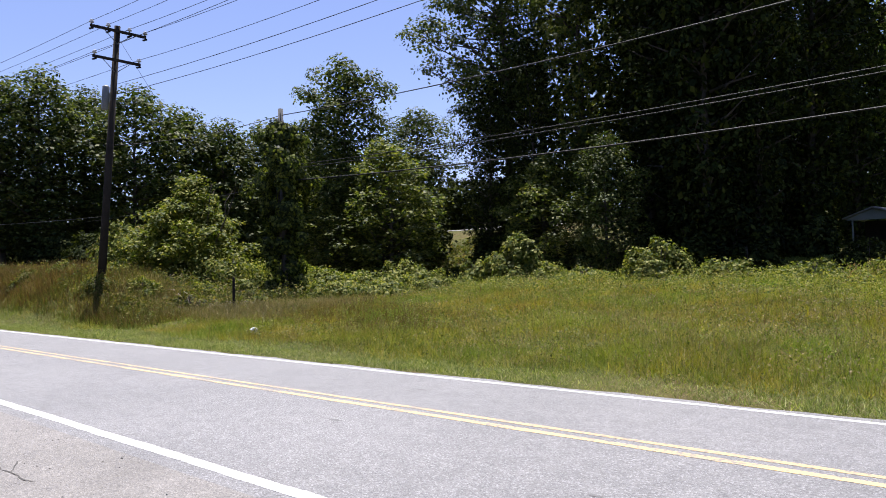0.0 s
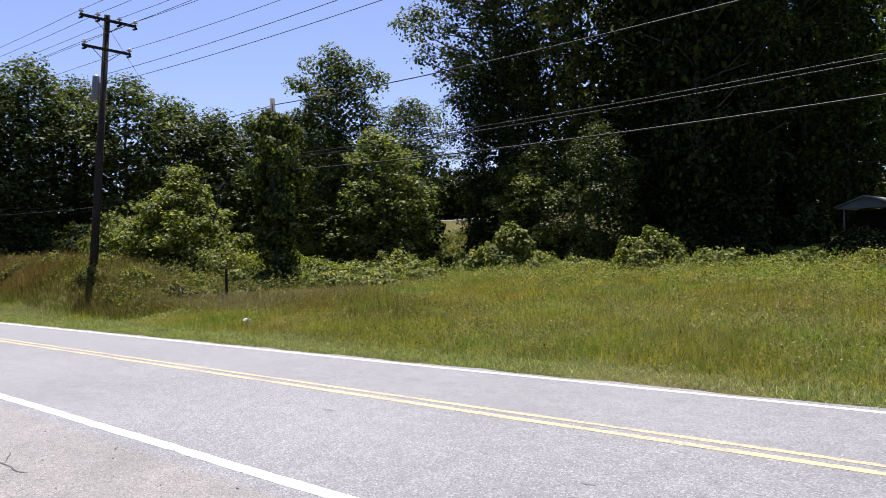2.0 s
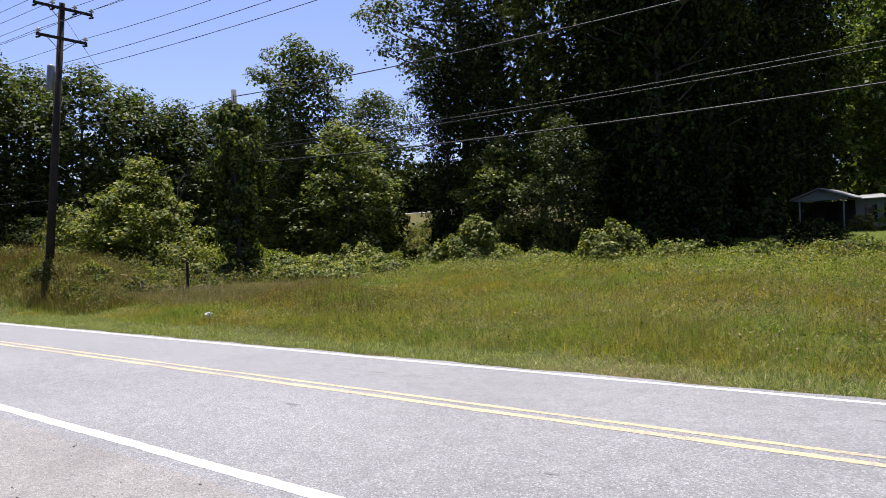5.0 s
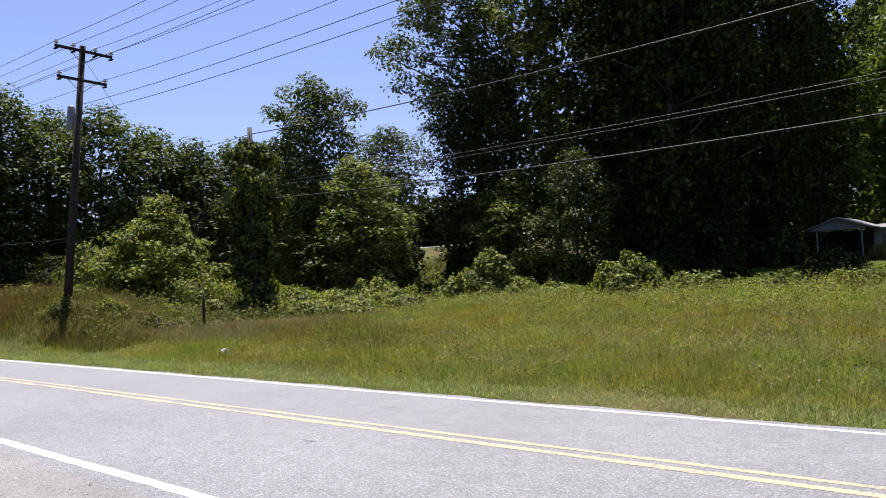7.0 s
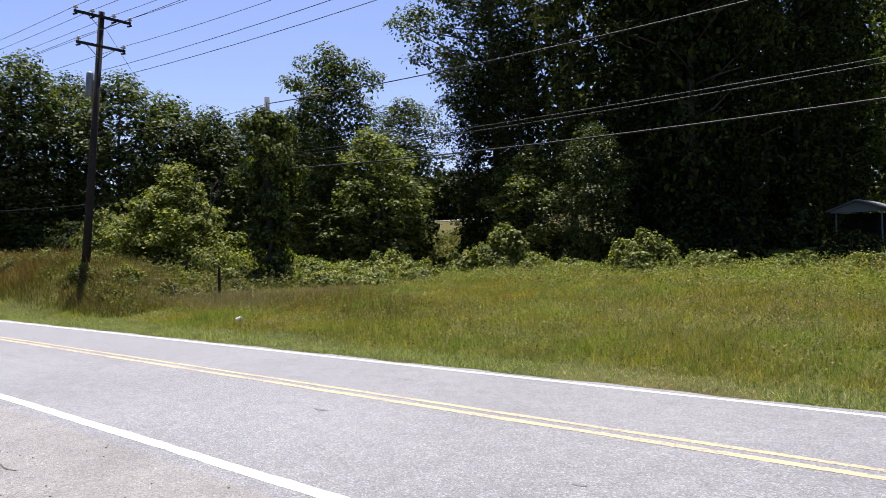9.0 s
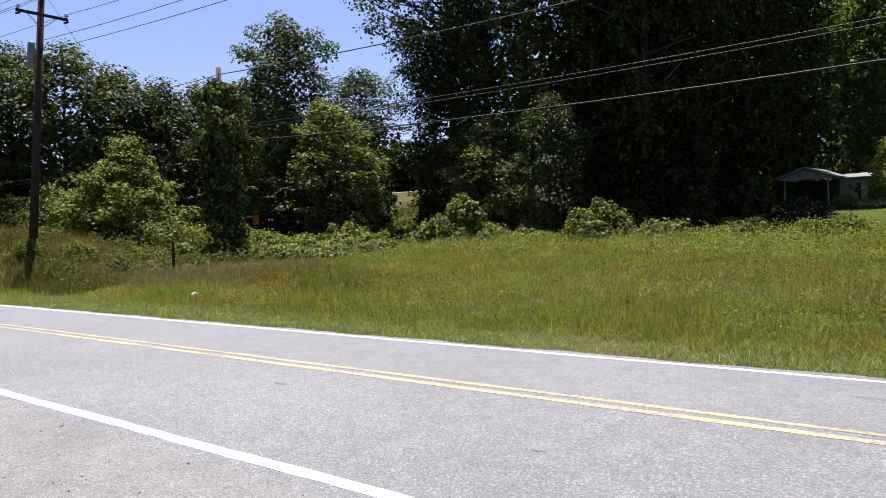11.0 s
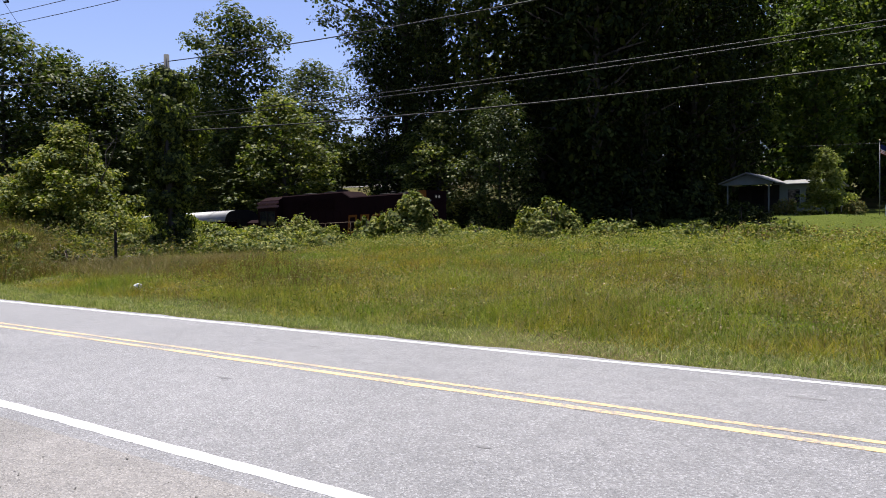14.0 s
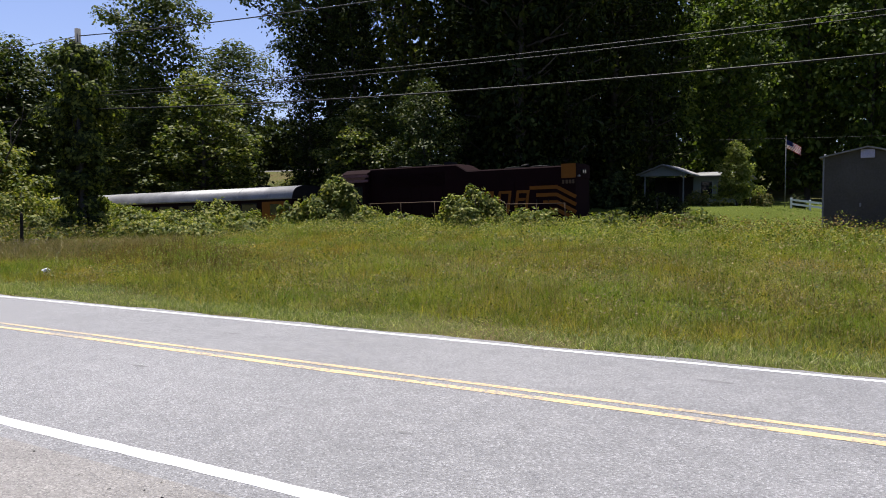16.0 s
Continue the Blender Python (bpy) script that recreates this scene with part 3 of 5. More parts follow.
    x = rng.uniform(-190, 45, n)
    far = 76 + 14 * step(-40, -20, x) + 26 * step(-22, -12, x)
    y = far + rng.uniform(0, 1, n) ** 1.5 * 16
    top = 10 + 3 * np.sin(x * 0.21) + 2 * np.sin(x * 0.63 + 1) + 6 * step(-64, -54, x) + 7 * step(-34, -14, x) + 8 * step(-16, -8, x)
    top = np.where((x < -66) & (x > -84), 7.0, top)
    z = land(x, y) + top * rng.uniform(0, 1, n)
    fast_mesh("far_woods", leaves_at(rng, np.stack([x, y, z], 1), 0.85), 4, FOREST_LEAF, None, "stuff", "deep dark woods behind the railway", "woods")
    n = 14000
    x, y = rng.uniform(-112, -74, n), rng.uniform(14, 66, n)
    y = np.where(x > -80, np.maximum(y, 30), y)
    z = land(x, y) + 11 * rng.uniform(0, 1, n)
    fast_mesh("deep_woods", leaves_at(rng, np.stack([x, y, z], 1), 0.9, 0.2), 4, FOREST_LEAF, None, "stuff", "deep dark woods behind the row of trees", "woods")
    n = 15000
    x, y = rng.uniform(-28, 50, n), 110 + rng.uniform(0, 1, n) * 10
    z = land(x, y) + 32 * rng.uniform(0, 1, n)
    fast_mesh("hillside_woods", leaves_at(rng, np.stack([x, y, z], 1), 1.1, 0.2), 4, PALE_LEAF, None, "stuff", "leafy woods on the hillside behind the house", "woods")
    # added out of view behind the camera: leaves that cut the low sky light
    n = 16000
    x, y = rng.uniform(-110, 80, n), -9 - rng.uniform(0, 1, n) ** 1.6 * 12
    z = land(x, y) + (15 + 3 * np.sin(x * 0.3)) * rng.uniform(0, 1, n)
    fast_mesh("sky_blocking_woods", leaves_at(rng, np.stack([x, y, z], 1), 1.3), 4, FOREST_LEAF, None, "stuff", "unseen woods added behind the camera to block low sky light", "woods")


# ---- bushes, vines, weeds and grass ----
def mound_of_leaves(rng, cx, cy, rx, ry, top, count, lumps=34):
    """Centres and outward directions of leaves for an uneven mound of sprays on the land."""
    a, r = rng.uniform(0, 6.283, lumps), np.sqrt(rng.uniform(0, 1, lumps)) * 0.95
    lx, ly = cx + rx * r * np.cos(a), cy + ry * r * np.sin(a)
    lh = top * np.sqrt(np.clip(1 - 0.9 * r ** 2.4, 0, 1)) * rng.uniform(0.6, 1.08, lumps)
    size = rng.uniform(0.45, 1.2, lumps)
    k = rng.integers(0, lumps, count)
    v = rng.normal(size=(count, 3))
    v /= np.linalg.norm(v, axis=1)[:, None]
    v[:, 2] = np.where(rng.uniform(0, 1, count) < 0.7, np.abs(v[:, 2]), v[:, 2])
    rad = np.where(rng.uniform(0, 1, count) < 0.75, rng.uniform(0.85, 1.08, count), rng.uniform(0.25, 0.85, count)) * size[k]
    rad *= 1 + 0.3 * np.sin(v[:, 0] * 5 + k) * np.sin(v[:, 1] * 6 + 2 * k)
    x = lx[k] + v[:, 0] * rad * rx * 0.33
    y = ly[k] + v[:, 1] * rad * ry * 0.33
    body = np.minimum(0.55, 0.3 * top)
    z = land(x, y) + np.maximum(0.03, (lh[k] - body * size[k]) * np.where(rng.uniform(0, 1, count) < 0.55, 1.0, rng.uniform(0, 1, count)) + body * v[:, 2] * rad)
    out = v + np.stack([(x - cx) / rx, (y - cy) / ry, np.full(count, 1.1)], 1) * 0.6
    return np.stack([x, y, z], 1), out


def bush(name, seed, x, y, rx, ry, top, count, leaf, material, label, category="bush", stems=5):
    rng = np.random.default_rng(seed)
    root = thing(name, label, category, name.replace("_", " ") + " plants")
    for i in range(stems):
        a, r = rng.uniform(0, 6.283), rng.uniform(0.1, 0.5)
        bx, by = x + 0.15 * rx * math.cos(a), y + 0.15 * ry * math.sin(a)
        tx, ty = x + rx * r * math.cos(a), y + ry * r * math.sin(a)
        z = float(land(bx, by))
        part("stem", tubed([(bx, by, z - 0.1), ((bx + tx) / 2, (by + ty) / 2, z + top * 0.4), (tx, ty, z + top * 0.75)], [0.045, 0.03, 0.012], 6), BARK, root)
    c, out = mound_of_leaves(rng, x, y, rx, ry, top, count, int(16 + 9 * rx))
    fast_mesh("foliage", leaves_at(rng, c, leaf, out=out), 4, material, root)
    return root


def bushes():
    V = "leafy green vine-covered bush in tall grass"
    bush("bush", 11, -22.9, 29.4, 1.5, 1.2, 2.45, 9000, 0.15, VINE_LEAF, V)
    bush("bush", 17, -24.2, 29.3, 0.95, 0.9, 2.05, 4500, 0.15, VINE_LEAF, "leafy vine-covered bush beside a larger one")
    bush("bush", 12, -25.4, 28.6, 0.8, 0.8, 1.45, 2200, 0.16, VINE_LEAF, "low leafy vine mound beside a bush")
    bush("bush", 13, -15.4, 28.6, 1.35, 1.1, 1.8, 6500, 0.13, VINE_LEAF, V)
    for k, (x, y, rx, top) in enumerate(((-27.6, 27.3, 1.3, 1.1), (-29.3, 27.2, 1.8, 1.75), (-31.4, 26.8, 1.7, 1.2), (-33.2, 26.4, 1.6, 0.95), (-35.0, 26.0, 1.6, 0.9), (-30.0, 25.3, 1.8, 1.05), (-32.4, 24.6, 1.7, 1.1), (-34.3, 23.9, 1.6, 1.2), (-28.0, 25.6, 1.2, 0.8), (-27.4, 21.4, 1.5, 0.75), (-28.9, 22.6, 1.5, 0.95), (-25.6, 22.6, 1.6, 0.65), (-27.0, 24.0, 1.6, 0.9), (-24.2, 24.4, 1.3, 0.55))):
        bush("hedge", 140 + k, x, y, rx, 1.1, top, 5600, 0.14, VINE_LEAF, "sprawling mound of green vines along the field", "bush", 5)
    for k, (x, y, rx, top) in enumerate(((-18.8, 28.6, 1.0, 0.6), (-12.4, 28.4, 1.2, 0.75), (-9.6, 28.7, 1.0, 0.6), (-6.4, 28.3, 1.3, 0.55), (-20.6, 28.4, 0.8, 0.8))):
        bush("weed_clump", 160 + k, x, y, rx, 0.8, top + 0.2, 1500, 0.13, VINE_LEAF, "leafy weed clump on the crest of the field", "weeds", 4)
    for k, (x, y, rx, top, m) in enumerate(((-38.6, 13.6, 0.9, 0.7, VINE_LEAF), (-33.2, 13.2, 0.8, 0.6, WEED_LEAF), (-31.6, 14.6, 0.9, 0.65, VINE_LEAF), (-35.8, 15.4, 1.1, 0.6, VINE_LEAF), (-29.6, 15.6, 0.8, 0.7, WEED_LEAF), (-31.0, 17.2, 1.1, 0.8, VINE_LEAF), (-28.4, 17.8, 0.9, 0.9, WEED_LEAF), (-41.6, 13.0, 1.0, 0.6, WEED_LEAF), (-33.4, 16.8, 1.1, 0.6, WEED_LEAF), (-27.2, 17.2, 0.7, 0.6, VINE_LEAF), (-30.2, 13.4, 0.7, 0.45, WEED_LEAF))):
        bush("weed_clump", 180 + k, x, y, rx, 0.7, top, 1300, 0.10, m, "leafy weed clump on the road bank", "weeds", 4)
    # on the bank by the power pole
    thicket = tree_model("sapling_thicket", 21, 4.9, [(0.02, 2.6), (0.2, 3.3), (0.42, 2.9), (0.65, 2.0), (0.85, 1.1), (1.0, 0.4)], 0.16, 17000, VINE_LEAF, "sunlit thicket of leafy saplings on the bank", "bush", clumps=130, lump=0.6, inner=0.08, trunk_r=0.07, stems=5)
    plant(thicket, -36.6, 19.4, 1.05, 0, 0.88, True)
    bush("bush", 22, -40.8, 18.4, 2.2, 2.0, 2.7, 7000, 0.16, VINE_LEAF, "thicket with drooping leafy branches", "bush", 7)
    bush("bush", 23, -33.6, 19.6, 2.6, 1.8, 2.1, 8000, 0.14, VINE_LEAF, "thicket beside a vine-covered pole", "bush", 7)
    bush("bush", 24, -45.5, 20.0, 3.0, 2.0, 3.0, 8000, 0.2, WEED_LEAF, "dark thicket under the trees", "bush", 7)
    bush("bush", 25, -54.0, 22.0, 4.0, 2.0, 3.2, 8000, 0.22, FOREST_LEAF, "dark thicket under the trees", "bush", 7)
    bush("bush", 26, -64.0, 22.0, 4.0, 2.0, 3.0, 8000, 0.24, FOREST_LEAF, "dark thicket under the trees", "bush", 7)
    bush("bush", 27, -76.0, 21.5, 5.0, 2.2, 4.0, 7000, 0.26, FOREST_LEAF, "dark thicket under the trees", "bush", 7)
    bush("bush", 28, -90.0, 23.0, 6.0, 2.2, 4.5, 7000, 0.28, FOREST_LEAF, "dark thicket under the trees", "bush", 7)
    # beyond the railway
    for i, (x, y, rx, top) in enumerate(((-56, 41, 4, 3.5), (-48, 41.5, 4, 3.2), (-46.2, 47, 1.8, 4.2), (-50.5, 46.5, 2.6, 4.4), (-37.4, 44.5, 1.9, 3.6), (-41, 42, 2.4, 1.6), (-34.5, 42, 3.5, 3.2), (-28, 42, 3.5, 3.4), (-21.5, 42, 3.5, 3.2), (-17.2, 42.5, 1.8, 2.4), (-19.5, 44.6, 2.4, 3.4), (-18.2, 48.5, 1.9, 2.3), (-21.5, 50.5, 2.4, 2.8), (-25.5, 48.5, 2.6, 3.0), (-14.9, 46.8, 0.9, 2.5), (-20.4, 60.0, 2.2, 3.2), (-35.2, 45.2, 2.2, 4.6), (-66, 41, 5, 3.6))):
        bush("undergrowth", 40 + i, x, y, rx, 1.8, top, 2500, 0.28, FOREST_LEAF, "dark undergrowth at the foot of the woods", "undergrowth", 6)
    bush("bush", 51, -11.6, 43.5, 1.8, 1.2, 1.5, 3000, 0.16, FOREST_LEAF, "dark weedy bush before the porch")
    for i, (x, y, r, h, m) in enumerate(((-8.9, 58.0, 0.8, 1.3, FOREST_LEAF), (-7.7, 56.0, 0.7, 1.1, WEED_LEAF), (-12.2, 57.5, 1.0, 1.35, WEED_LEAF), (-10.3, 56.0, 0.8, 0.7, VINE_LEAF), (-6.0, 60.0, 0.7, 1.2, FOREST_LEAF))):
        bush("garden_shrub", 55 + i, x, y, r, r, h, 1500, 0.13, m, "clipped garden shrub on the lawn by the house", "shrub")


def brush_pile():
    """A tangle of bleached dead twigs beside the fence post."""
    rng = np.random.default_rng(35)
    pile = thing("brush_pile", "tangle of bleached dead twigs on the bank", "brush")
    for k in range(130):
        x, y = -28.2 + rng.normal() * 1.1, 16.0 + rng.normal() * 0.5
        z = float(land(x, y))
        a, ln = rng.uniform(0, 6.283), rng.uniform(0.5, 1.3)
        h = rng.uniform(0.1, 0.6)
        pts = [(x, y, z), (x + 0.5 * ln * math.cos(a), y + 0.5 * ln * math.sin(a), z + h), (x + ln * math.cos(a + 0.4), y + ln * math.sin(a + 0.4), z + h * rng.uniform(0.3, 1.1))]
        part("twig", tubed(pts, [0.012, 0.009, 0.004], 5), DEAD_TWIG, pile)


def vine_pole():
    x, y = -30.7, 21.0
    z = float(land(x, y))
    pole = thing("utility_pole", "grey wooden utility pole smothered in vines", "utility pole", "", pose(x, y, z))
    part("shaft", tubed([(0, 0, -0.8), (0, 0, 4), (0, 0, 9.1)], [0.17, 0.15, 0.12], 12), GREY_WOOD, pole)
    rng = np.random.default_rng(31)
    # leaf sprays over a ragged column, widest at the foot and bulging near the top
    k = 230
    h = rng.uniform(0, 1, k) ** 0.9 * 8.3
    a = rng.uniform(0, 6.283, k)
    prof = np.interp(h, [0, 0.8, 2.0, 3.5, 5.0, 6.3, 7.4, 8.3], [1.55, 1.15, 0.85, 0.85, 1.15, 1.35, 1.15, 0.4])
    prof = prof * (1 + 0.3 * np.sin(h * 2.3 + 2 * a) + 0.2 * np.sin(h * 5.1))
    r = prof * rng.uniform(0.2, 1.0, k) ** 0.7
    i = rng.integers(0, k, 21000)
    q = rng.normal(size=(21000, 3))
    q *= (rng.uniform(0.7, 1.1, 21000) * rng.uniform(0.18, 0.36, k)[i] / np.linalg.norm(q, axis=1))[:, None]
    c = np.stack([x + r[i] * np.cos(a[i]), y + r[i] * np.sin(a[i]), z + h[i]], 1) + q * np.array([1, 1, 1.2])
    c[:, 2] = np.maximum(c[:, 2], land(c[:, 0], c[:, 1]) + 0.02)
    out = np.stack([np.cos(a[i]), np.sin(a[i]), np.full(len(i), 0.35)], 1) * 0.7 + q * 2.6
    vine = thing("climbing_vine", "dense green vine climbing a utility pole", "vine")
    fast_mesh("foliage", leaves_at(rng, c, 0.17, out=out, loose=0.35), 4, SHADED_VINE_LEAF, vine)
    for i in range(7):
        b = i * 0.9
        part("stem", tubed([(x + 0.3 * math.cos(b + k * 0.5), y + 0.3 * math.sin(b + k * 0.5), z - 0.1 + k * 1.05) for k in range(8)], [0.035 - 0.003 * k for k in range(8)], 5), BARK, vine)


def blades(name, seed, xs, ys, tufts, per, height, width, material, label, keep=None, category="grass", lean=0.35):
    """Tufts of grass: narrow bent blades that rise from the land."""
    rng = np.random.default_rng(seed)
    tx, ty = rng.uniform(*xs, tufts), rng.uniform(*ys, tufts)
    if keep is not None:
        ok = keep(tx, ty, rng.uniform(0, 1, tufts))
        tx, ty = tx[ok], ty[ok]
    n = len(tx) * per
    th = np.repeat(rng.uniform(0.7, 1.2, len(tx)) * (0.85 + 0.3 * np.sin(tx * 0.8) * np.sin(ty * 1.1 + 0.6)), per)
    bx, by = np.repeat(tx, per) + rng.normal(size=n) * 0.13, np.repeat(ty, per) + rng.normal(size=n) * 0.13
    hgt = height * th * rng.uniform(0.35, 1.2, n)
    a, q = rng.uniform(0, 6.283, n), rng.uniform(0, 6.283, n)
    l = np.abs(rng.normal(size=n)) * lean * hgt
    w = width * rng.uniform(0.6, 1.4, n) * (0.55 + by / 22)
    z = land(bx, by) - 0.02
    dx, dy = np.cos(q) * w, np.sin(q) * w
    p0 = np.stack([bx - dx, by - dy, z], 1)
    p1 = np.stack([bx + dx, by + dy, z], 1)
    p3 = np.stack([bx + np.cos(a) * l, by + np.sin(a) * l, z + hgt * (1 - 0.3 * lean)], 1)
    return fast_mesh(name, np.stack([p0, p1, p3], 1), 3, material, None, "stuff", label, category)


def grasses():
    keep_field = lambda x, y, r: (y > 11.1 + 0.35 * np.sin(x * 0.7) - 0.8 * np.clip((x + 16) / 8, 0, 1)) & (r < np.where(x < -30, 0.65, 1.0)) & (land(x, y) > -0.5)
    blades("field_grass", 61, (-40, 9), (10.3, 29.6), 88000, 4, 0.33, 0.0056, FIELD_BLADE, "tall yellow-green meadow grass gone to seed", keep_field, "grass", 0.95)
    blades("tall_grass", 59, (-22, 9), (10.9, 12.6), 6000, 4, 0.44, 0.0040, FIELD_BLADE, "tall upright grass where the mown verge ends", lambda x, y, r: (r < 0.35 + 0.5 * np.clip((x + 16) / 10, 0, 1)) & (y > 11.0 + 0.35 * np.sin(x * 0.7) - 0.7 * np.clip((x + 16) / 8, 0, 1)), "grass", 0.6)
    blades("dry_grass", 62, (-34, 9), (10.8, 26), 17000, 3, 0.52, 0.0036, DRY_STALK, "reddish-brown seed stalks in the meadow", lambda x, y, r: r < 0.25 + 0.45 * (np.sin(x * 0.35 + 1.0) * np.sin(y * 0.6) > 0.1), "grass", 0.45)
    blades("dry_grass", 60, (-30, -13), (13.2, 19.5), 9000, 4, 0.5, 0.0042, DRY_STALK, "band of russet seed heads across the meadow", lambda x, y, r: (r < 0.9 - 0.28 * np.abs(y - 15.6 - 0.8 * np.sin(x * 0.5))) & (r < (-x - 11) / 9), "grass", 0.4)
    blades("grass_tussocks", 56, (-22, 8), (10.7, 24), 900, 34, 0.46, 0.0046, FIELD_BLADE, "dense leafy tussocks standing out of the meadow", lambda x, y, r: r < 1.15 - (y - 10.7) / 20, "grass", 0.55)
    blades("grass_tussocks", 57, (-12, 8), (10.7, 18), 420, 30, 0.44, 0.0040, STRAW, "bleached bent tussocks in the meadow", lambda x, y, r: r < 0.5 + 0.5 * (x > -6), "grass", 0.8)
    blades("straw", 68, (-16, 8), (10.6, 17.5), 13000, 4, 0.42, 0.0040, STRAW, "bleached straw lying over in the meadow", lambda x, y, r: r < 0.75 * (np.sin(x * 0.9 + 0.5) * np.sin(y * 1.3 + x * 0.4) > 0.25), "grass", 1.1)
    blades("verge_grass", 63, (-46, 8), (9.16, 11.6), 30000, 5, 0.15, 0.0064, VERGE_BLADE, "short bright grass along the road edge", lambda x, y, r: (r < 1.2 - 0.45 * (y - 9.1) / 2) & (y > 9.2 + 0.09 * np.sin(x * 3.1) + 0.07 * np.sin(x * 7.7 + 1)), "grass", 0.9)
    blades("verge_grass", 64, (-120, -46), (9.12, 12.5), 6000, 5, 0.22, 0.014, VERGE_BLADE, "short bright grass along the road edge")
    blades("bank_grass", 65, (-75, -26), (11.4, 21), 19000, 5, 0.5, 0.010, WEED_LEAF, "rank green weeds on the bank")
    blades("dry_weeds", 66, (-75, -26), (11.6, 16.5), 15000, 5, 0.62, 0.009, DRY_STALK, "reddish dry weeds on the road bank", lambda x, y, r: r < 0.30 + 0.22 * (np.sin(x * 0.8) * np.sin(y * 1.3) > 0) + 0.5 * (x < -36.5))
    blades("dry_weeds", 58, (-60, -36.2), (12.2, 16.0), 7000, 5, 0.85, 0.010, DRY_STALK, "tall russet weeds on the bank below the power pole", lambda x, y, r: r < 0.85 - 0.4 * (np.sin(x * 0.9) > 0.4), "grass", 0.5)
    blades("dry_weeds", 67, (-33, -22.5), (13.6, 19.5), 10000, 5, 0.6, 0.009, STRAW, "pale dry brush round a fence post", None, "grass", 0.7)


def weed_patch(name, seed, xs, ys, count, top, leaf, material, label, thin=1.0):
    """Broad-leaved weeds scattered over a stretch of land."""
    rng = np.random.default_rng(seed)
    k = count // 28
    px, py = rng.uniform(*xs, k), ys[1] - (ys[1] - ys[0]) * rng.uniform(0, 1, k) ** thin
    ph = top * rng.uniform(0.2, 1.0, k) * np.where(rng.uniform(0, 1, k) < 0.12, 1.5, 1.0)
    i = np.repeat(np.arange(k), 28)
    x, y = px[i] + rng.normal(size=len(i)) * 0.16, py[i] + rng.normal(size=len(i)) * 0.16
    z = land(x, y) + ph[i] * rng.uniform(0.1, 1.0, len(i))
    fast_mesh(name, leaves_at(rng, np.stack([x, y, z], 1), leaf, 0.6), 4, material, None, "stuff", label, "weeds")


def weeds():
    weed_patch("weeds", 78, (-8, 4), (26.0, 27.9), 2500, 0.7, 0.06, DRY_STALK, "pale dry seed heads before the shed")
    weed_patch("weeds", 71, (-27, 6), (21.5, 29.4), 66000, 0.58, 0.068, VINE_LEAF, "broad-leaved weeds along the crest of the field", 2.6)
    weed_patch("weeds", 72, (-36, -26.5), (22.5, 28), 22000, 0.75, 0.14, VINE_LEAF, "trailing vines and weeds beside the field")
    weed_patch("weeds", 73, (-48, -27), (12.5, 19.5), 20000, 0.55, 0.09, WEED_LEAF, "mixed weeds on the sunny bank")
    weed_patch("weeds", 69, (-34, -26.6), (15.8, 20.6), 11000, 0.95, 0.10, WEED_LEAF, "tangled weeds between fence post and thicket")
    weed_patch("weeds", 74, (-75, -46), (13.0, 19.5), 11000, 0.8, 0.16, WEED_LEAF, "mixed weeds on the bank under the trees")
    weed_patch("weeds", 75, (-26, 7), (11.2, 27), 30000, 0.46, 0.045, VINE_LEAF, "low broad-leaved weeds in the meadow")
    weed_patch("weeds", 76, (-50, -36), (43, 55), 14000, 0.8, 0.22, WEED_LEAF, "weeds on the slope below the driveway")
    weed_patch("seed_heads", 79, (-28, 8), (11.2, 28), 36000, 0.50, 0.036, STRAW, "pale seed heads on the meadow grass")
    weed_patch("weeds", 70, (-18, 8), (10.6, 20), 20000, 0.40, 0.040, WEED_LEAF, "small leafy weeds among the meadow grass")
    rng = np.random.default_rng(77)
    n = 700
    x, y = rng.uniform(-14, 5, n), rng.uniform(13, 26, n)
    c = np.stack([x, y, land(x, y) + rng.uniform(0.3, 0.5, n)], 1)
    fast_mesh("wildflowers", leaves_at(rng, c, 0.03, 1.0), 4, CREAM, None, "stuff", "small pale yellow flowers in the meadow", "flowers")



# ---- power pole and wires ----
def sagging(a, b, sag, n=24):
    a, b = Vector(a), Vector(b)
    return [tuple(a.lerp(b, k / n) - Vector((0, 0, 4 * sag * (k / n) * (1 - k / n)))) for k in range(n + 1)]


def wire(a, b, sag, r, label, group="overhead wires"):
    ob = link("overhead_wire", tubed(sagging(a, b, sag), r, 6), CABLE)
    tagged(ob, label, "cable", group)


def insulator(parent, x, y, z):
    bm = bmesh.new()
    tube(bm, [(x, y, z), (x, y, z + 0.05), (x, y, z + 0.06), (x, y, z + 0.11), (x, y, z + 0.12), (x, y, z + 0.17), (x, y, z + 0.2)], [0.03, 0.03, 0.10, 0.105, 0.07, 0.08, 0.04], 10)
    return part("insulator", bm, PORCELAIN, parent, "glazed grey insulator")


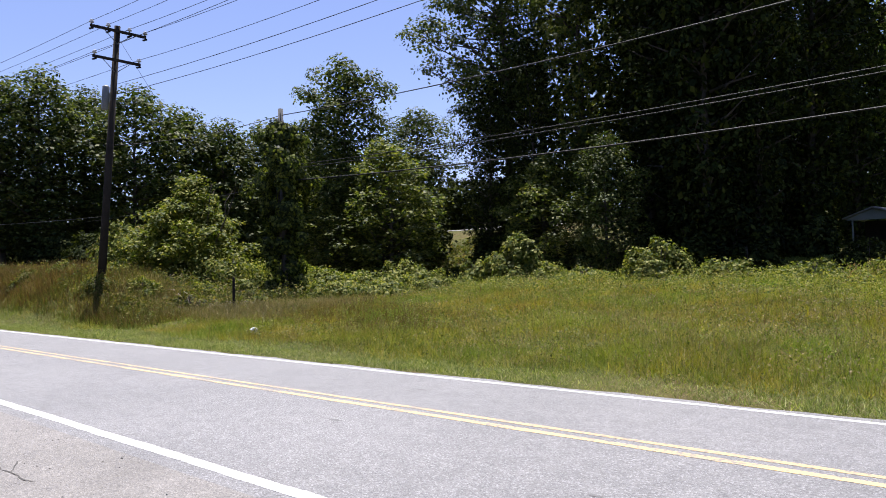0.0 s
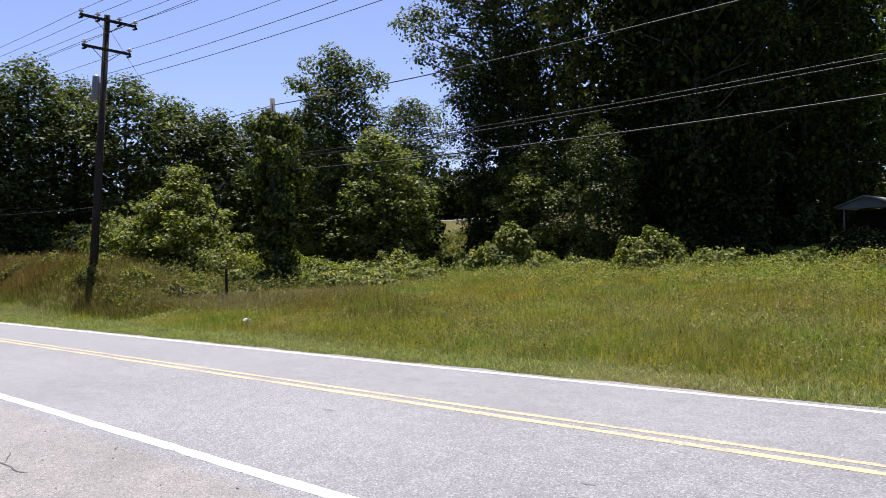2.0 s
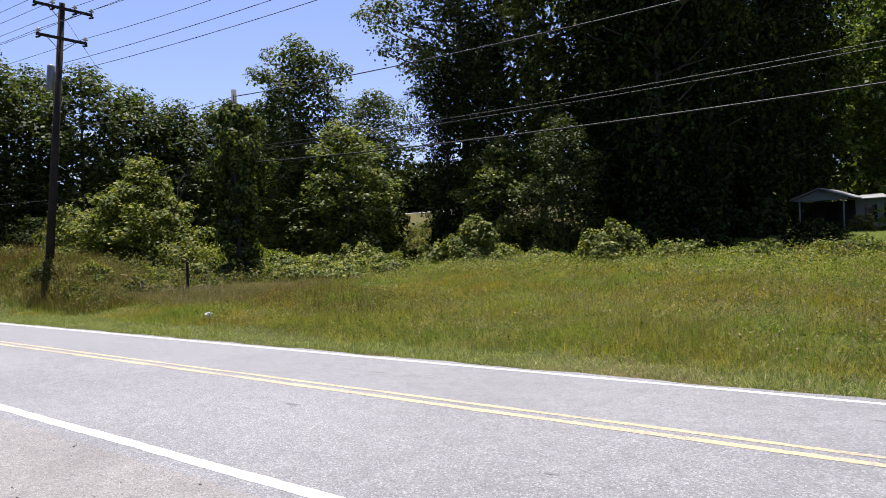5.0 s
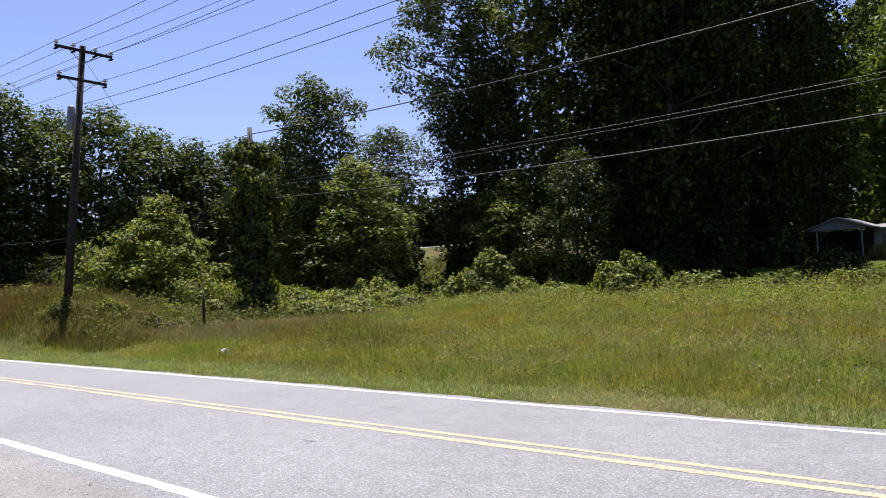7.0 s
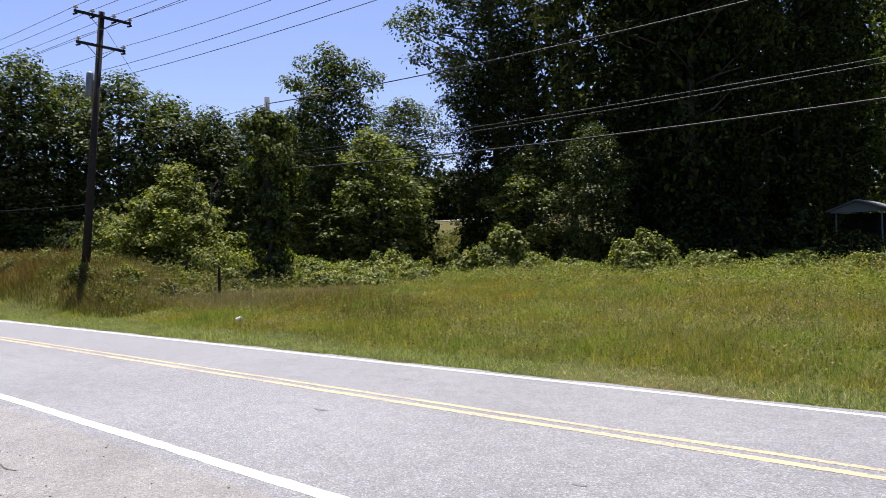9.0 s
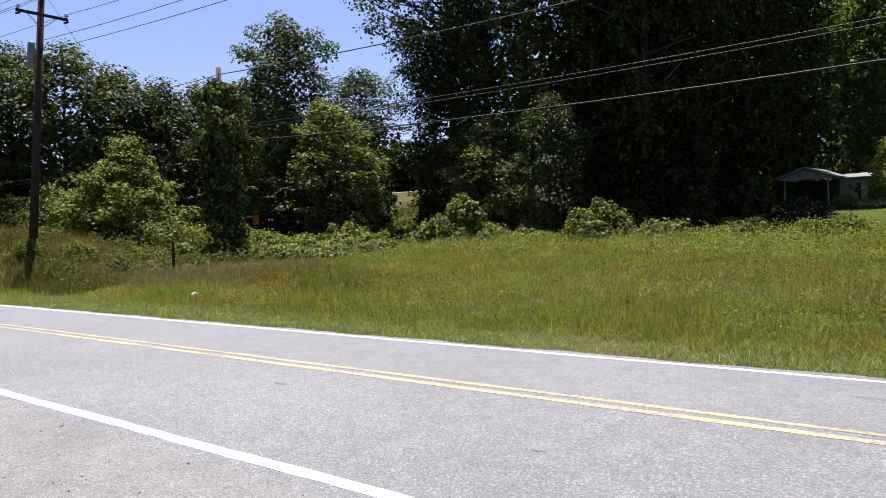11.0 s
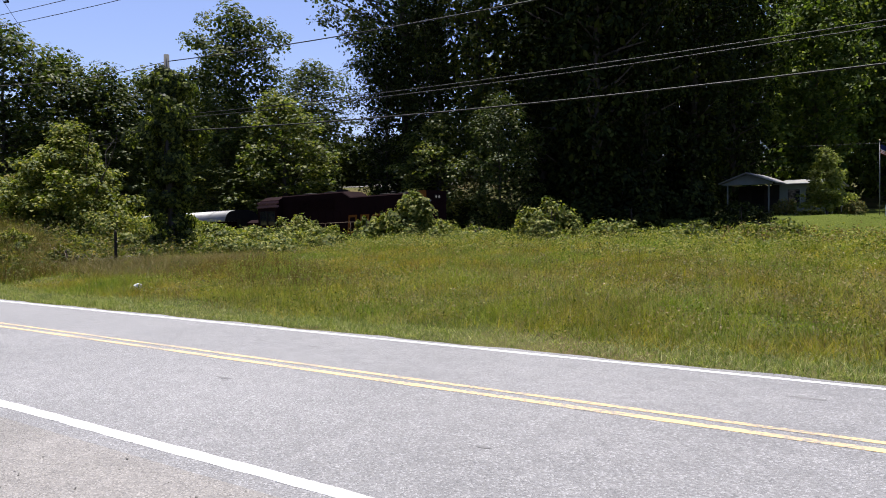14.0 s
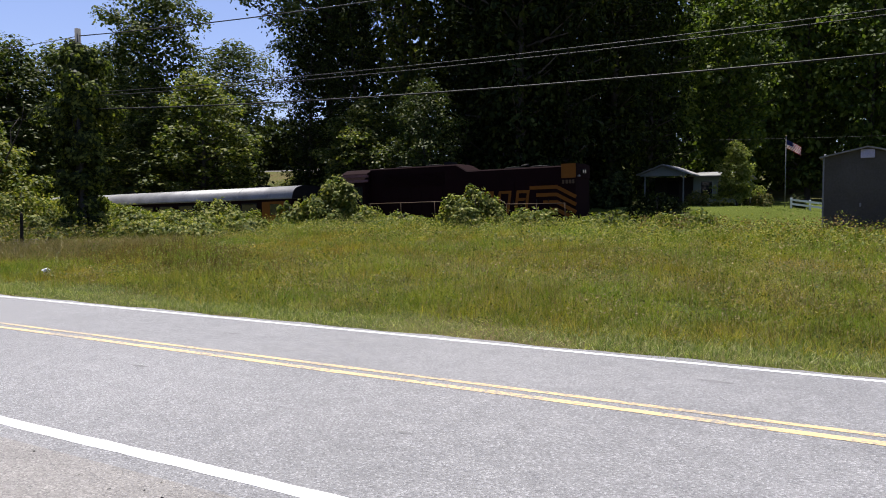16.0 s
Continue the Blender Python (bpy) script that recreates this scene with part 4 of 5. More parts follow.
def power_pole():
    foot = Vector((-34.6, 14.0, float(land(-34.6, 14.0))))
    pole = thing("power_pole", "tall dark wooden power pole with two crossarms", "power pole")
    pole.matrix_basis = Matrix.Translation(foot) @ pose(0, 0, 0, -1.6, 7.6, 0)
    H = 10.95
    part("shaft", tubed([(0, 0, -1.2), (0, 0, 3), (0, 0, H + 0.15)], [0.19, 0.165, 0.125], 14), POLE_WOOD, pole)
    for z, half in ((H - 0.1, 1.22), (H - 1.35, 1.05)):
        arm = part("crossarm", boxed(0.12, 0.22, -half, half, z - 0.06, z + 0.06, 0.01), POLE_WOOD, pole)
        ys = (-half + 0.05, -half * 0.38, half * 0.38, half - 0.05) if half > 1.1 else (-half + 0.08, half - 0.08)
        for y in ys:
            insulator(arm, 0.17, y, z + 0.06)
            part("spool", tubed([(0.02, y, z - 0.12), (0.34, y, z - 0.12)], 0.045, 8), DARK_METAL, arm)
        part("brace", tubed([(0.14, -0.6, z - 0.05), (0.13, 0, z - 0.55)], 0.016, 6), GALVANISED, arm)
        part("brace", tubed([(0.14, 0.6, z - 0.05), (0.13, 0, z - 0.55)], 0.016, 6), GALVANISED, arm)
    can = part("transformer", tubed([(0, -0.33, H - 3.55), (0, -0.33, H - 3.5), (0, -0.33, H - 2.55), (0, -0.33, H - 2.48)], [0.13, 0.15, 0.15, 0.07], 16), GALVANISED, pole, "grey transformer can")
    part("bracket", boxed(-0.04, 0.04, -0.25, -0.12, H - 3.2, H - 2.8), GALVANISED, can)
    part("guy_wire", tubed([(0, 0.1, H - 0.4), (0.3, 2.2, H - 3.2)], 0.008, 5), CABLE, pole)
    m = pole.matrix_basis
    top = H - 0.1
    for y, z, dy in ((-1.17, top + 0.2, -0.4), (-0.46, top + 0.2, -0.2), (0.46, top + 0.2, 0.2), (1.17, top + 0.2, 0.4), (-0.97, top - 1.05, 0), (0.97, top - 1.05, 0.2)):
        p = m @ Vector((0.17, y, z))
        wire(p, (16, p.y + dy, p.z + 0.1), 1.05, 0.010, "thin dark power line")
        wire(p, (-92, p.y + 0.3, p.z + 5.3), 0.5, 0.010, "thin dark power line")
    for z in (-2.35, -2.8):
        p = m @ Vector((0.1, 0.12, H + z))
        wire(p, (16, p.y + 0.6, p.z - 0.2), 0.8, 0.011, "thin dark power line")
    p = m @ Vector((0, -0.15, 2.72))
    wire(p, (-92, 17.5, 7.6), 0.25, 0.011, "thin black service cable")
    # heavier cables of the vine-covered pole
    v = (-30.7, 21.0)
    for z, zr, sag, r in ((9.2, 9.2, 0.75, 0.021), (6.75, 6.85, 0.55, 0.014), (6.6, 6.72, 0.55, 0.014), (6.05, 5.7, 0.6, 0.024)):
        wire((*v, z), (16, 21.0, zr), sag, r, "thick black overhead cable")
    wire((*v, 9.2), m @ Vector((0, 0.15, 5.9)), 0.25, 0.016, "thick black overhead cable")
    wire((*v, 6.05), (-72, 24, 6.5), 0.4, 0.014, "thick black overhead cable")
    wire((-24, 56, 7.0), (22, 58, 6.6), 0.5, 0.009, "thin dark service cable before the house")


def fence_post():
    x, y = -26.1, 15.5
    z = float(land(x, y))
    post = thing("fence_post", "weathered wooden fence post in dry brush", "fence post", "", pose(x, y, z, 1.5, 2.0, 20))
    part("post", tubed([(0, 0, -0.4), (0.01, 0, 0.6), (0, 0.01, 1.42), (0.0, 0.01, 1.5)], [0.06, 0.055, 0.05, 0.03], 9), POLE_WOOD, post)
    for h in (0.5, 1.1):
        part("staple", tubed([(0.06, -0.02, h), (0.085, 0, h), (0.06, 0.02, h)], 0.005, 5), GALVANISED, post)


def litter():
    x, y = -18.9, 11.85
    z = float(land(x, y))
    bm = bmesh.new()
    bmesh.ops.create_icosphere(bm, subdivisions=3, radius=0.10)
    for v in bm.verts:
        k = noise.noise(v.co * 17) * 0.085 + noise.noise(v.co * 45) * 0.05
        v.co = v.co * (1 + k / 0.14 * 0.8)
        v.co.z *= 0.85
    for f in bm.faces:
        f.smooth = True
    ob = link("litter_bag", bm, LITTER)
    ob.matrix_basis = pose(x, y, z + 0.11, 0, 0, 30)
    tagged(ob, "crumpled white plastic bag on the grass verge", "litter")


# ---- the train ----
BODY_HALF = 0.95


def wheelset(parent, x):
    bm = bmesh.new()
    for s in (-0.75, 0.75):
        o = 0.07 if s > 0 else -0.07
        tube(bm, [(0, s - 0.07, 0), (0, s - 0.06, 0), (0, s + 0.06, 0), (0, s + 0.07, 0)], [0.47, 0.5, 0.5, 0.47], 24)
        tube(bm, [(0, s + o, 0), (0, s + o * 1.6, 0)], [0.2, 0.16], 12)
    tube(bm, [(0, -1.0, 0), (0, 1.0, 0)], 0.085, 10)
    ob = part("wheelset", bm, DARK_METAL, parent, "black steel wheels on an axle")
    ob.matrix_basis = pose(x, 0, 0.5)
    return ob


def truck(parent, x, half):
    bm = bmesh.new()
    for s in (-1.02, 1.02):
        prism(bm, [(x - half - 0.5, 0.45), (x - half - 0.4, 0.75), (x - 0.5, 0.85), (x + 0.5, 0.85), (x + half + 0.4, 0.75), (x + half + 0.5, 0.45), (x + half, 0.35), (x + 0.5, 0.4), (x - 0.5, 0.4), (x - half, 0.35)], s - 0.09, s + 0.09)
    box(bm, x - 0.3, x + 0.3, -1.0, 1.0, 0.5, 0.9)
    part("truck_frame", bm, DARK_METAL, parent, "sooty black truck side frames")
    return [wheelset(parent, x - half), wheelset(parent, x + half)]


def stroke(parent, name, path, y, width, material, label=""):
    """A painted band on the hood side: a thin raised strip along a path in x and z."""
    bm = bmesh.new()
    for (x0, z0), (x1, z1) in zip(path, path[1:]):
        d = Vector((x1 - x0, z1 - z0)).normalized() * 0.01
        n = Vector((-(z1 - z0), x1 - x0)).normalized() * width / 2
        q = [(x0 - d.x + n.x, z0 - d.y + n.y), (x1 + d.x + n.x, z1 + d.y + n.y), (x1 + d.x - n.x, z1 + d.y - n.y), (x0 - d.x - n.x, z0 - d.y - n.y)]
        prism(bm, q, y - 0.006, y)
    return part(name, bm, material, parent, label)


def locomotive():
    """A road-switcher, origin on the rail under the hood's front face, nose towards +x."""
    L = thing("locomotive", "dark maroon diesel locomotive with orange stripes", "locomotive")
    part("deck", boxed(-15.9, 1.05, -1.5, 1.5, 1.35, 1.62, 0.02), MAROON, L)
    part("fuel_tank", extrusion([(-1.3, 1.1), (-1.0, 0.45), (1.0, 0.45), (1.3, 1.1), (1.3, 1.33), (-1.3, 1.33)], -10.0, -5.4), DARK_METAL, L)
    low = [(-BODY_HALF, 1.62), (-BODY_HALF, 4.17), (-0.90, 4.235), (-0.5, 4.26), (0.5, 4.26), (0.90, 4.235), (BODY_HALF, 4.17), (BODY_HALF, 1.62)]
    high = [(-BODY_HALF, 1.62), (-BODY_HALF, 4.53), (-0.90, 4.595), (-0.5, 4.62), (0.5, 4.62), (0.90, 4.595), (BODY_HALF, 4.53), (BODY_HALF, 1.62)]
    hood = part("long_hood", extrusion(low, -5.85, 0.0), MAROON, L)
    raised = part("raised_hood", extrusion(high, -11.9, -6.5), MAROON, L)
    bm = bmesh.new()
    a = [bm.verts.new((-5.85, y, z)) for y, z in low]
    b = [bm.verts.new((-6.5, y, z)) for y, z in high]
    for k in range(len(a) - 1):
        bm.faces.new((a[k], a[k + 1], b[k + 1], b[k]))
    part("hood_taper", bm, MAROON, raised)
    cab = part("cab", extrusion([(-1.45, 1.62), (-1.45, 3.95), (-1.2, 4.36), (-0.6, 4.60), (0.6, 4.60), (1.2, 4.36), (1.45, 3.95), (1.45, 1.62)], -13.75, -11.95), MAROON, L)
    for z, out in ((4.12, 1.50), (3.86, 1.53)):
        part("sunshade", boxed(-13.8, -11.7, -out, -out + 0.1, z, z + 0.14, 0.02), SUNLIT_MAROON, cab, "sunshade coloured pinkish as in sunlight")
    for x0, x1 in ((-13.5, -12.9), (-12.75, -12.15)):
        win = part("window", boxed(x0, x1, -1.458, -1.44, 2.75, 3.6), DARK_GLASS, cab)
        for q in ((x0 - 0.05, x0, 2.7, 3.65), (x1, x1 + 0.05, 2.7, 3.65), (x0, x1, 3.6, 3.65), (x0, x1, 2.7, 2.75)):
            part("window_frame", boxed(q[0], q[1], -1.475, -1.44, q[2], q[3]), DARK_METAL, win)
    short = part("short_hood", extrusion([(-0.9, 1.62), (-0.9, 2.95), (-0.5, 3.15), (0.5, 3.15), (0.9, 2.95), (0.9, 1.62)], -15.6, -13.75), MAROON, L)
    # hood doors and louvres on the side that shows
    for i in range(8):
        x = -5.6 + i * 0.62
        door = part("hood_door", boxed(x, x + 0.56, -BODY_HALF - 0.022, -BODY_HALF - 0.002, 1.75, 3.55, 0.006), MAROON, hood)
        part("latch", boxed(x + 0.48, x + 0.52, -BODY_HALF - 0.05, -BODY_HALF - 0.02, 2.5, 2.65), DARK_METAL, door)
    for i in range(8):
        x = -11.8 + i * 0.65
        part("hood_door", boxed(x, x + 0.58, -BODY_HALF - 0.022, -BODY_HALF - 0.002, 1.75, 3.4, 0.006), MAROON, raised)
    for i in range(12):
        z = 3.55 + i * 0.06
        part("louvre", boxed(-11.0, -7.2, -BODY_HALF - 0.03, -BODY_HALF - 0.002, z, z + 0.035), MAROON, raised)
    for x in (-2.2, -3.6, -8.3, -10.2):
        z = 4.24 if x > -6 else 4.6
        fan = part("roof_fan", tubed([(x, 0, z), (x, 0, z + 0.07), (x, 0, z + 0.09)], [0.5, 0.5, 0.4], 20), DARK_METAL, L)
        part("fan_hub", tubed([(x, 0, z + 0.09), (x, 0, z + 0.12)], [0.12, 0.08], 12), DARK_METAL, fan)
    part("horn", tubed([(-3.0, -0.5, 4.22), (-3.0, -0.5, 4.36), (-2.6, -0.5, 4.37)], [0.03, 0.03, 0.07], 8), DARK_METAL, L)
    part("exhaust_stack", boxed(-7.6, -7.1, -0.3, 0.3, 4.6, 4.78, 0.02), DARK_METAL, L)
    # orange front corner and chevrons
    board = part("number_board", boxed(-0.72, 0.04, -BODY_HALF - 0.012, BODY_HALF + 0.012, 3.62, 4.32, 0.02), MAROON, hood, "headlamp and number housing")
    for s in (-1, 1):
        y = s * (BODY_HALF + 0.02)
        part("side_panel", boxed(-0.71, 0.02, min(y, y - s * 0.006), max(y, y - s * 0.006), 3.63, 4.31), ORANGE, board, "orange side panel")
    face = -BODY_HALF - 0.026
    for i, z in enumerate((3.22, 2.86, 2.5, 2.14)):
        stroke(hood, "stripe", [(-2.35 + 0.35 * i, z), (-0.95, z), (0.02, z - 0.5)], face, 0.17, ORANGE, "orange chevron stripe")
    for y in (-0.14, 0.14):
        lamp_housing = part("headlamp", tubed([(0.03, y, 3.95), (0.1, y, 3.95)], 0.13, 14), DARK_METAL, hood)
        part("lens", tubed([(0.1, y, 3.95), (0.115, y, 3.95)], 0.08, 14), LAMP_GLASS, lamp_housing, "lit headlamp lens")
    side_lamp = part("class_lamp", tubed([(0.04, -0.72, 3.72), (0.14, -0.72, 3.72)], 0.05, 12), GALVANISED, hood)
    for k, w in enumerate((0.1, 0.12, 0.12, 0.1)):
        x = -0.66 + 0.17 * k
        part("number_bar", boxed(x, x + w, -BODY_HALF - 0.03, -BODY_HALF - 0.02, 3.36, 3.54), RAIL_PAINT, hood)
    # the operator's mark, as plain blocks
    for k in range(4):
        x = -6.15 + 0.98 * k
        bm = bmesh.new()
        sl = 0.16
        for q in ((0, 0.14), (0.56, 0.70)):
            prism(bm, [(x + q[0], 2.0), (x + q[1], 2.0), (x + q[1] + sl, 3.12), (x + q[0] + sl, 3.12)], face - 0.004, face)
        prism(bm, [(x + 0.14 + sl, 2.98), (x + 0.56 + sl, 2.98), (x + 0.58 + sl, 3.12), (x + 0.14 + sl, 3.12)], face - 0.004, face)
        if k in (0, 1):
            prism(bm, [(x + 0.14, 2.0), (x + 0.56, 2.0), (x + 0.58, 2.14), (x + 0.16, 2.14)], face - 0.004, face)
        if k in (1, 3):
            prism(bm, [(x + 0.2, 2.6), (x + 0.62, 2.6), (x + 0.64, 2.74), (x + 0.22, 2.74)], face - 0.004, face)
        part("lettering_block", bm, ORANGE, L, "orange block lettering")
    # handrails, steps, couplers
    rail_y = -1.46
    for s in (-1, 1):
        path = [(-0.3, 2.42), (-3.4, 2.45), (-3.75, 2.68), (-9.0, 2.68), (-11.7, 2.68)]
        part("handrail", tubed([(x, s * 1.46, z) for x, z in path], 0.022, 6), RAIL_PAINT, L, "dull tan handrail")
        for x in (-0.35, -1.8, -3.4, -5.4, -7.5, -9.6, -11.6):
            zt = 2.42 if x > -3.5 else 2.68
            part("stanchion", tubed([(x, s * 1.46, 1.55), (x, s * 1.46, zt)], 0.02, 6), RAIL_PAINT, L)
        part("handrail", tubed([(-13.9, s * 1.46, 2.6), (-15.8, s * 1.46, 2.6)], 0.022, 6), RAIL_PAINT, L, "dull tan handrail")
        for x in (0.85, -15.75):
            for z in (0.55, 0.95):
                part("step", boxed(x - 0.2, x + 0.2, s * 1.45 - 0.12, s * 1.45 + 0.12, z, z + 0.04), DARK_METAL, L)
            part("step_well", boxed(x - 0.25, x - 0.21, s * 1.45 - 0.15, s * 1.45 + 0.12, 0.45, 1.35), CREAM, L)
    part("pilot", boxed(0.75, 0.95, -1.35, 1.35, 0.35, 1.35, 0.03), DARK_METAL, L)
    for x, d in ((1.05, 1), (-15.9, -1)):
        part("coupler", boxed(min(x, x + 0.55 * d), max(x, x + 0.55 * d), -0.16, 0.16, 0.72, 1.0, 0.04), DARK_METAL, L)
    return L, truck(L, -2.4, 1.35) + truck(L, -12.6, 1.35)


def coach():
    """A passenger car, origin on the rail under its front end."""
    C = thing("passenger_coach", "dark passenger coach with a silver rounded roof", "railway coach")
    n = 24.4
    w = 1.45
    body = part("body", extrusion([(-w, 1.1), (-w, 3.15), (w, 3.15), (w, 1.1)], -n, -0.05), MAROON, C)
    arc = [(-w - 0.06, 3.13), (-w - 0.04, 3.22)] + [(-w * math.copysign(abs(math.cos(a)) ** 0.7, math.cos(a)), 3.22 + 0.72 * math.sin(a) ** 0.85) for a in [math.pi * k / 14 for k in range(1, 14)]] + [(w + 0.04, 3.22), (w + 0.06, 3.13)]
    bm = extrusion(arc, -n - 0.1, 0.05)
    for f in bm.faces:
        f.smooth = abs(f.normal.x) < 0.5
    roof = part("roof", bm, SILVER, C, "silver painted roof with dust streaks")
    part("end_cap", extrusion([(y * 1.005, z + 0.005) for y, z in arc], 0.05, 0.075), DARK_METAL, roof)
    for x in (-3.6, -10.0, -16.2, -21.5):
        part("roof_vent", boxed(x - 0.35, x + 0.35, -0.35, 0.35, 3.93, 4.05, 0.04), DARK_METAL, roof)
    for k in range(9):
        part("roof_seam", extrusion([(y, z + 0.012) for y, z in arc], -1.8 - 2.55 * k, -1.77 - 2.55 * k), SILVER, roof)
    part("stripe", boxed(-n + 0.1, -0.3, -w - 0.012, -w - 0.002, 1.75, 2.02), ORANGE, C, "orange band under the windows")
    part("panel", boxed(-2.35, -0.3, -w - 0.014, -w - 0.002, 2.05, 3.0), ORANGE, C, "orange door panel")
    for k in range(11):
        x = -3.4 - k * 1.85
        win = part("window", boxed(x - 0.6, x + 0.6, -w - 0.012, -w - 0.002, 2.15, 2.9), DARK_GLASS, C)
        for q in ((x - 0.66, x - 0.6, 2.09, 2.96), (x + 0.6, x + 0.66, 2.09, 2.96), (x - 0.6, x + 0.6, 2.9, 2.96), (x - 0.6, x + 0.6, 2.09, 2.15)):
            part("window_frame", boxed(q[0], q[1], -w - 0.03, -w - 0.002, q[2], q[3]), DARK_METAL, win)
    part("door_window", boxed(-1.7, -1.0, -w - 0.02, -w - 0.014, 2.2, 2.85), DARK_GLASS, C)
    part("diaphragm", boxed(0.08, 0.5, -0.55, 0.55, 1.15, 3.3, 0.05), DARK_METAL, C)
    part("sill", boxed(-n, 0, -w - 0.02, w + 0.02, 0.95, 1.1), DARK_METAL, C)
    part("battery_box", boxed(-14.5, -9.0, -1.2, 1.2, 0.45, 0.95, 0.03), DARK_METAL, C)
    part("coupler", boxed(0.0, 0.6, -0.16, 0.16, 0.72, 0.95, 0.03), DARK_METAL, C)
    for s in (-1, 1):
        part("grab_iron", tubed([(0.1, s * 1.3, 1.3), (0.14, s * 1.3, 1.35), (0.14, s * 1.3, 2.6), (0.1, s * 1.3, 2.65)], 0.015, 6), CREAM, C)
    return C, truck(C, -3.0, 1.2) + truck(C, -21.4, 1.2)


# ---- house, garden and shed ----
def lawn():
    xs, ys = np.linspace(-22, 14, 49), np.linspace(40.0, 84, 61)
    X, Y = np.meshgrid(xs, ys)
    Z = land(X, Y) + 0.035
    idx = np.arange(X.size).reshape(X.shape)
    quads = np.stack([idx[:-1, :-1], idx[:-1, 1:], idx[1:, 1:], idx[1:, :-1]], -1).reshape(-1, 4)
    me = bpy.data.meshes.new("lawn")
    me.from_pydata(np.stack([X, Y, Z], -1).reshape(-1, 3).tolist(), [], quads.tolist())
    me.materials.append(LAWN)
    tagged(new("lawn", me), "bright mown lawn in front of the house", "lawn", "", "structure")
    bm = bmesh.new()
    rows = []
    for k in range(13):
        x = -62 + k * 1.6
        y = 60.5 + 1.2 * math.sin(k * 0.5)
        rows.append([bm.verts.new((x, yy, float(land(x, yy)) + 0.05)) for yy in (y - 0.6, y + 0.4, y + 1.6, y + 2.6)])
    for a, b in zip(rows, rows[1:]):
        for k in range(3):
            bm.faces.new((a[k], b[k], b[k + 1], a[k + 1]))
    tagged(link("driveway", bm, GRAVEL), "pale gravel driveway on the rise", "driveway", "", "structure")
    blades("lawn_grass", 80, (-18, 2), (43, 58), 8000, 4, 0.11, 0.012, VERGE_BLADE, "short mown grass of the lawn")


def house():
    x0, x1, y0, y1 = -13.6, -10.5, 62.0, 70.0
    g = float(land(-13, 62)) - 0.1
    hs = thing("house", "small pale green house with a gabled porch", "house")
    e = g + 2.5
    for q in ((x0, x1, y0, y0 + 0.15), (x0, x1, y1 - 0.15, y1), (x0, x0 + 0.15, y0 + 0.15, y1 - 0.15), (x1 - 0.15, x1, y0 + 0.15, y1 - 0.15)):
        part("wall", boxed(*q, g, e), SIDING, hs)
    for k in range(12):
        part("siding_board", boxed(x0, x1, y0 - 0.018, y0 - 0.002, g + 0.25 + k * 0.18, g + 0.25 + k * 0.18 + 0.165), SIDING, hs)
    bm = bmesh.new()
    prism(bm, [(-0.5, 0), (4.0, 0.45), (8.5, 0), (8.5, 0.08), (4.0, 0.55), (-0.5, 0.08)], 0, x1 - x0 + 0.7)
    roof = part("roof", bm, ROOF_METAL, hs, "pale low-pitched roof")
    roof.matrix_basis = Matrix.Translation((x1 + 0.35, y0, e)) @ pose(0, 0, 0, 0, 0, 90)
    for wx in (-12.6, -11.35):
        win = part("window", boxed(wx - 0.42, wx + 0.42, y0 - 0.05, y0 - 0.02, g + 0.85, g + 2.15), DARK_GLASS, hs)
        for q in ((wx - 0.5, wx - 0.42, g + 0.78, g + 2.22), (wx + 0.42, wx + 0.5, g + 0.78, g + 2.22), (wx - 0.42, wx + 0.42, g + 2.15, g + 2.22), (wx - 0.42, wx + 0.42, g + 0.78, g + 0.85)):
            part("window_frame", boxed(q[0], q[1], y0 - 0.07, y0 - 0.02, q[2], q[3]), TRIM, win)
    # open porch with a gable to the front
    px0, px1, py0 = -16.9, -13.4, 58.6
    part("porch_floor", boxed(px0, px1, py0, y0 - 0.05, g, g + 0.2), GRAVEL, hs)
    # back wall takes the dark wood colour to stand in for porch shade
    part("wall", boxed(px0 + 0.3, x0 - 0.02, y0 - 0.05, y0 + 0.1, g, e), POLE_WOOD, hs, "porch wall coloured dark for the shade inside")
    part("door", boxed(-15.6, -14.7, y0 - 0.09, y0 - 0.055, g + 0.2, g + 2.2, 0.01), DARK_METAL, hs, "dark front door")
    for x in (px0 + 0.35, px1 - 0.25):
        part("porch_post", boxed(x - 0.045, x + 0.045, py0 + 0.2, py0 + 0.29, g + 0.2, e, 0.01), TRIM, hs)
    part("porch_beam", boxed(px0, px1, py0 + 0.15, py0 + 0.35, e, e + 0.14), TRIM, hs)
    mid = (px0 + px1) / 2
    part("gable", prism(bmesh.new(), [(px0 + 0.1, e + 0.14), (px1 - 0.1, e + 0.14), (mid, e + 0.78)], py0 + 0.2, py0 + 0.3), TRIM, hs)
    part("porch_roof", prism(bmesh.new(), [(px0 - 0.25, e + 0.08), (mid, e + 0.80), (px1 + 0.25, e + 0.08), (px1 + 0.25, e + 0.16), (mid, e + 0.9), (px0 - 0.25, e + 0.16)], py0 - 0.1, y0 + 2), ROOF_METAL, hs)


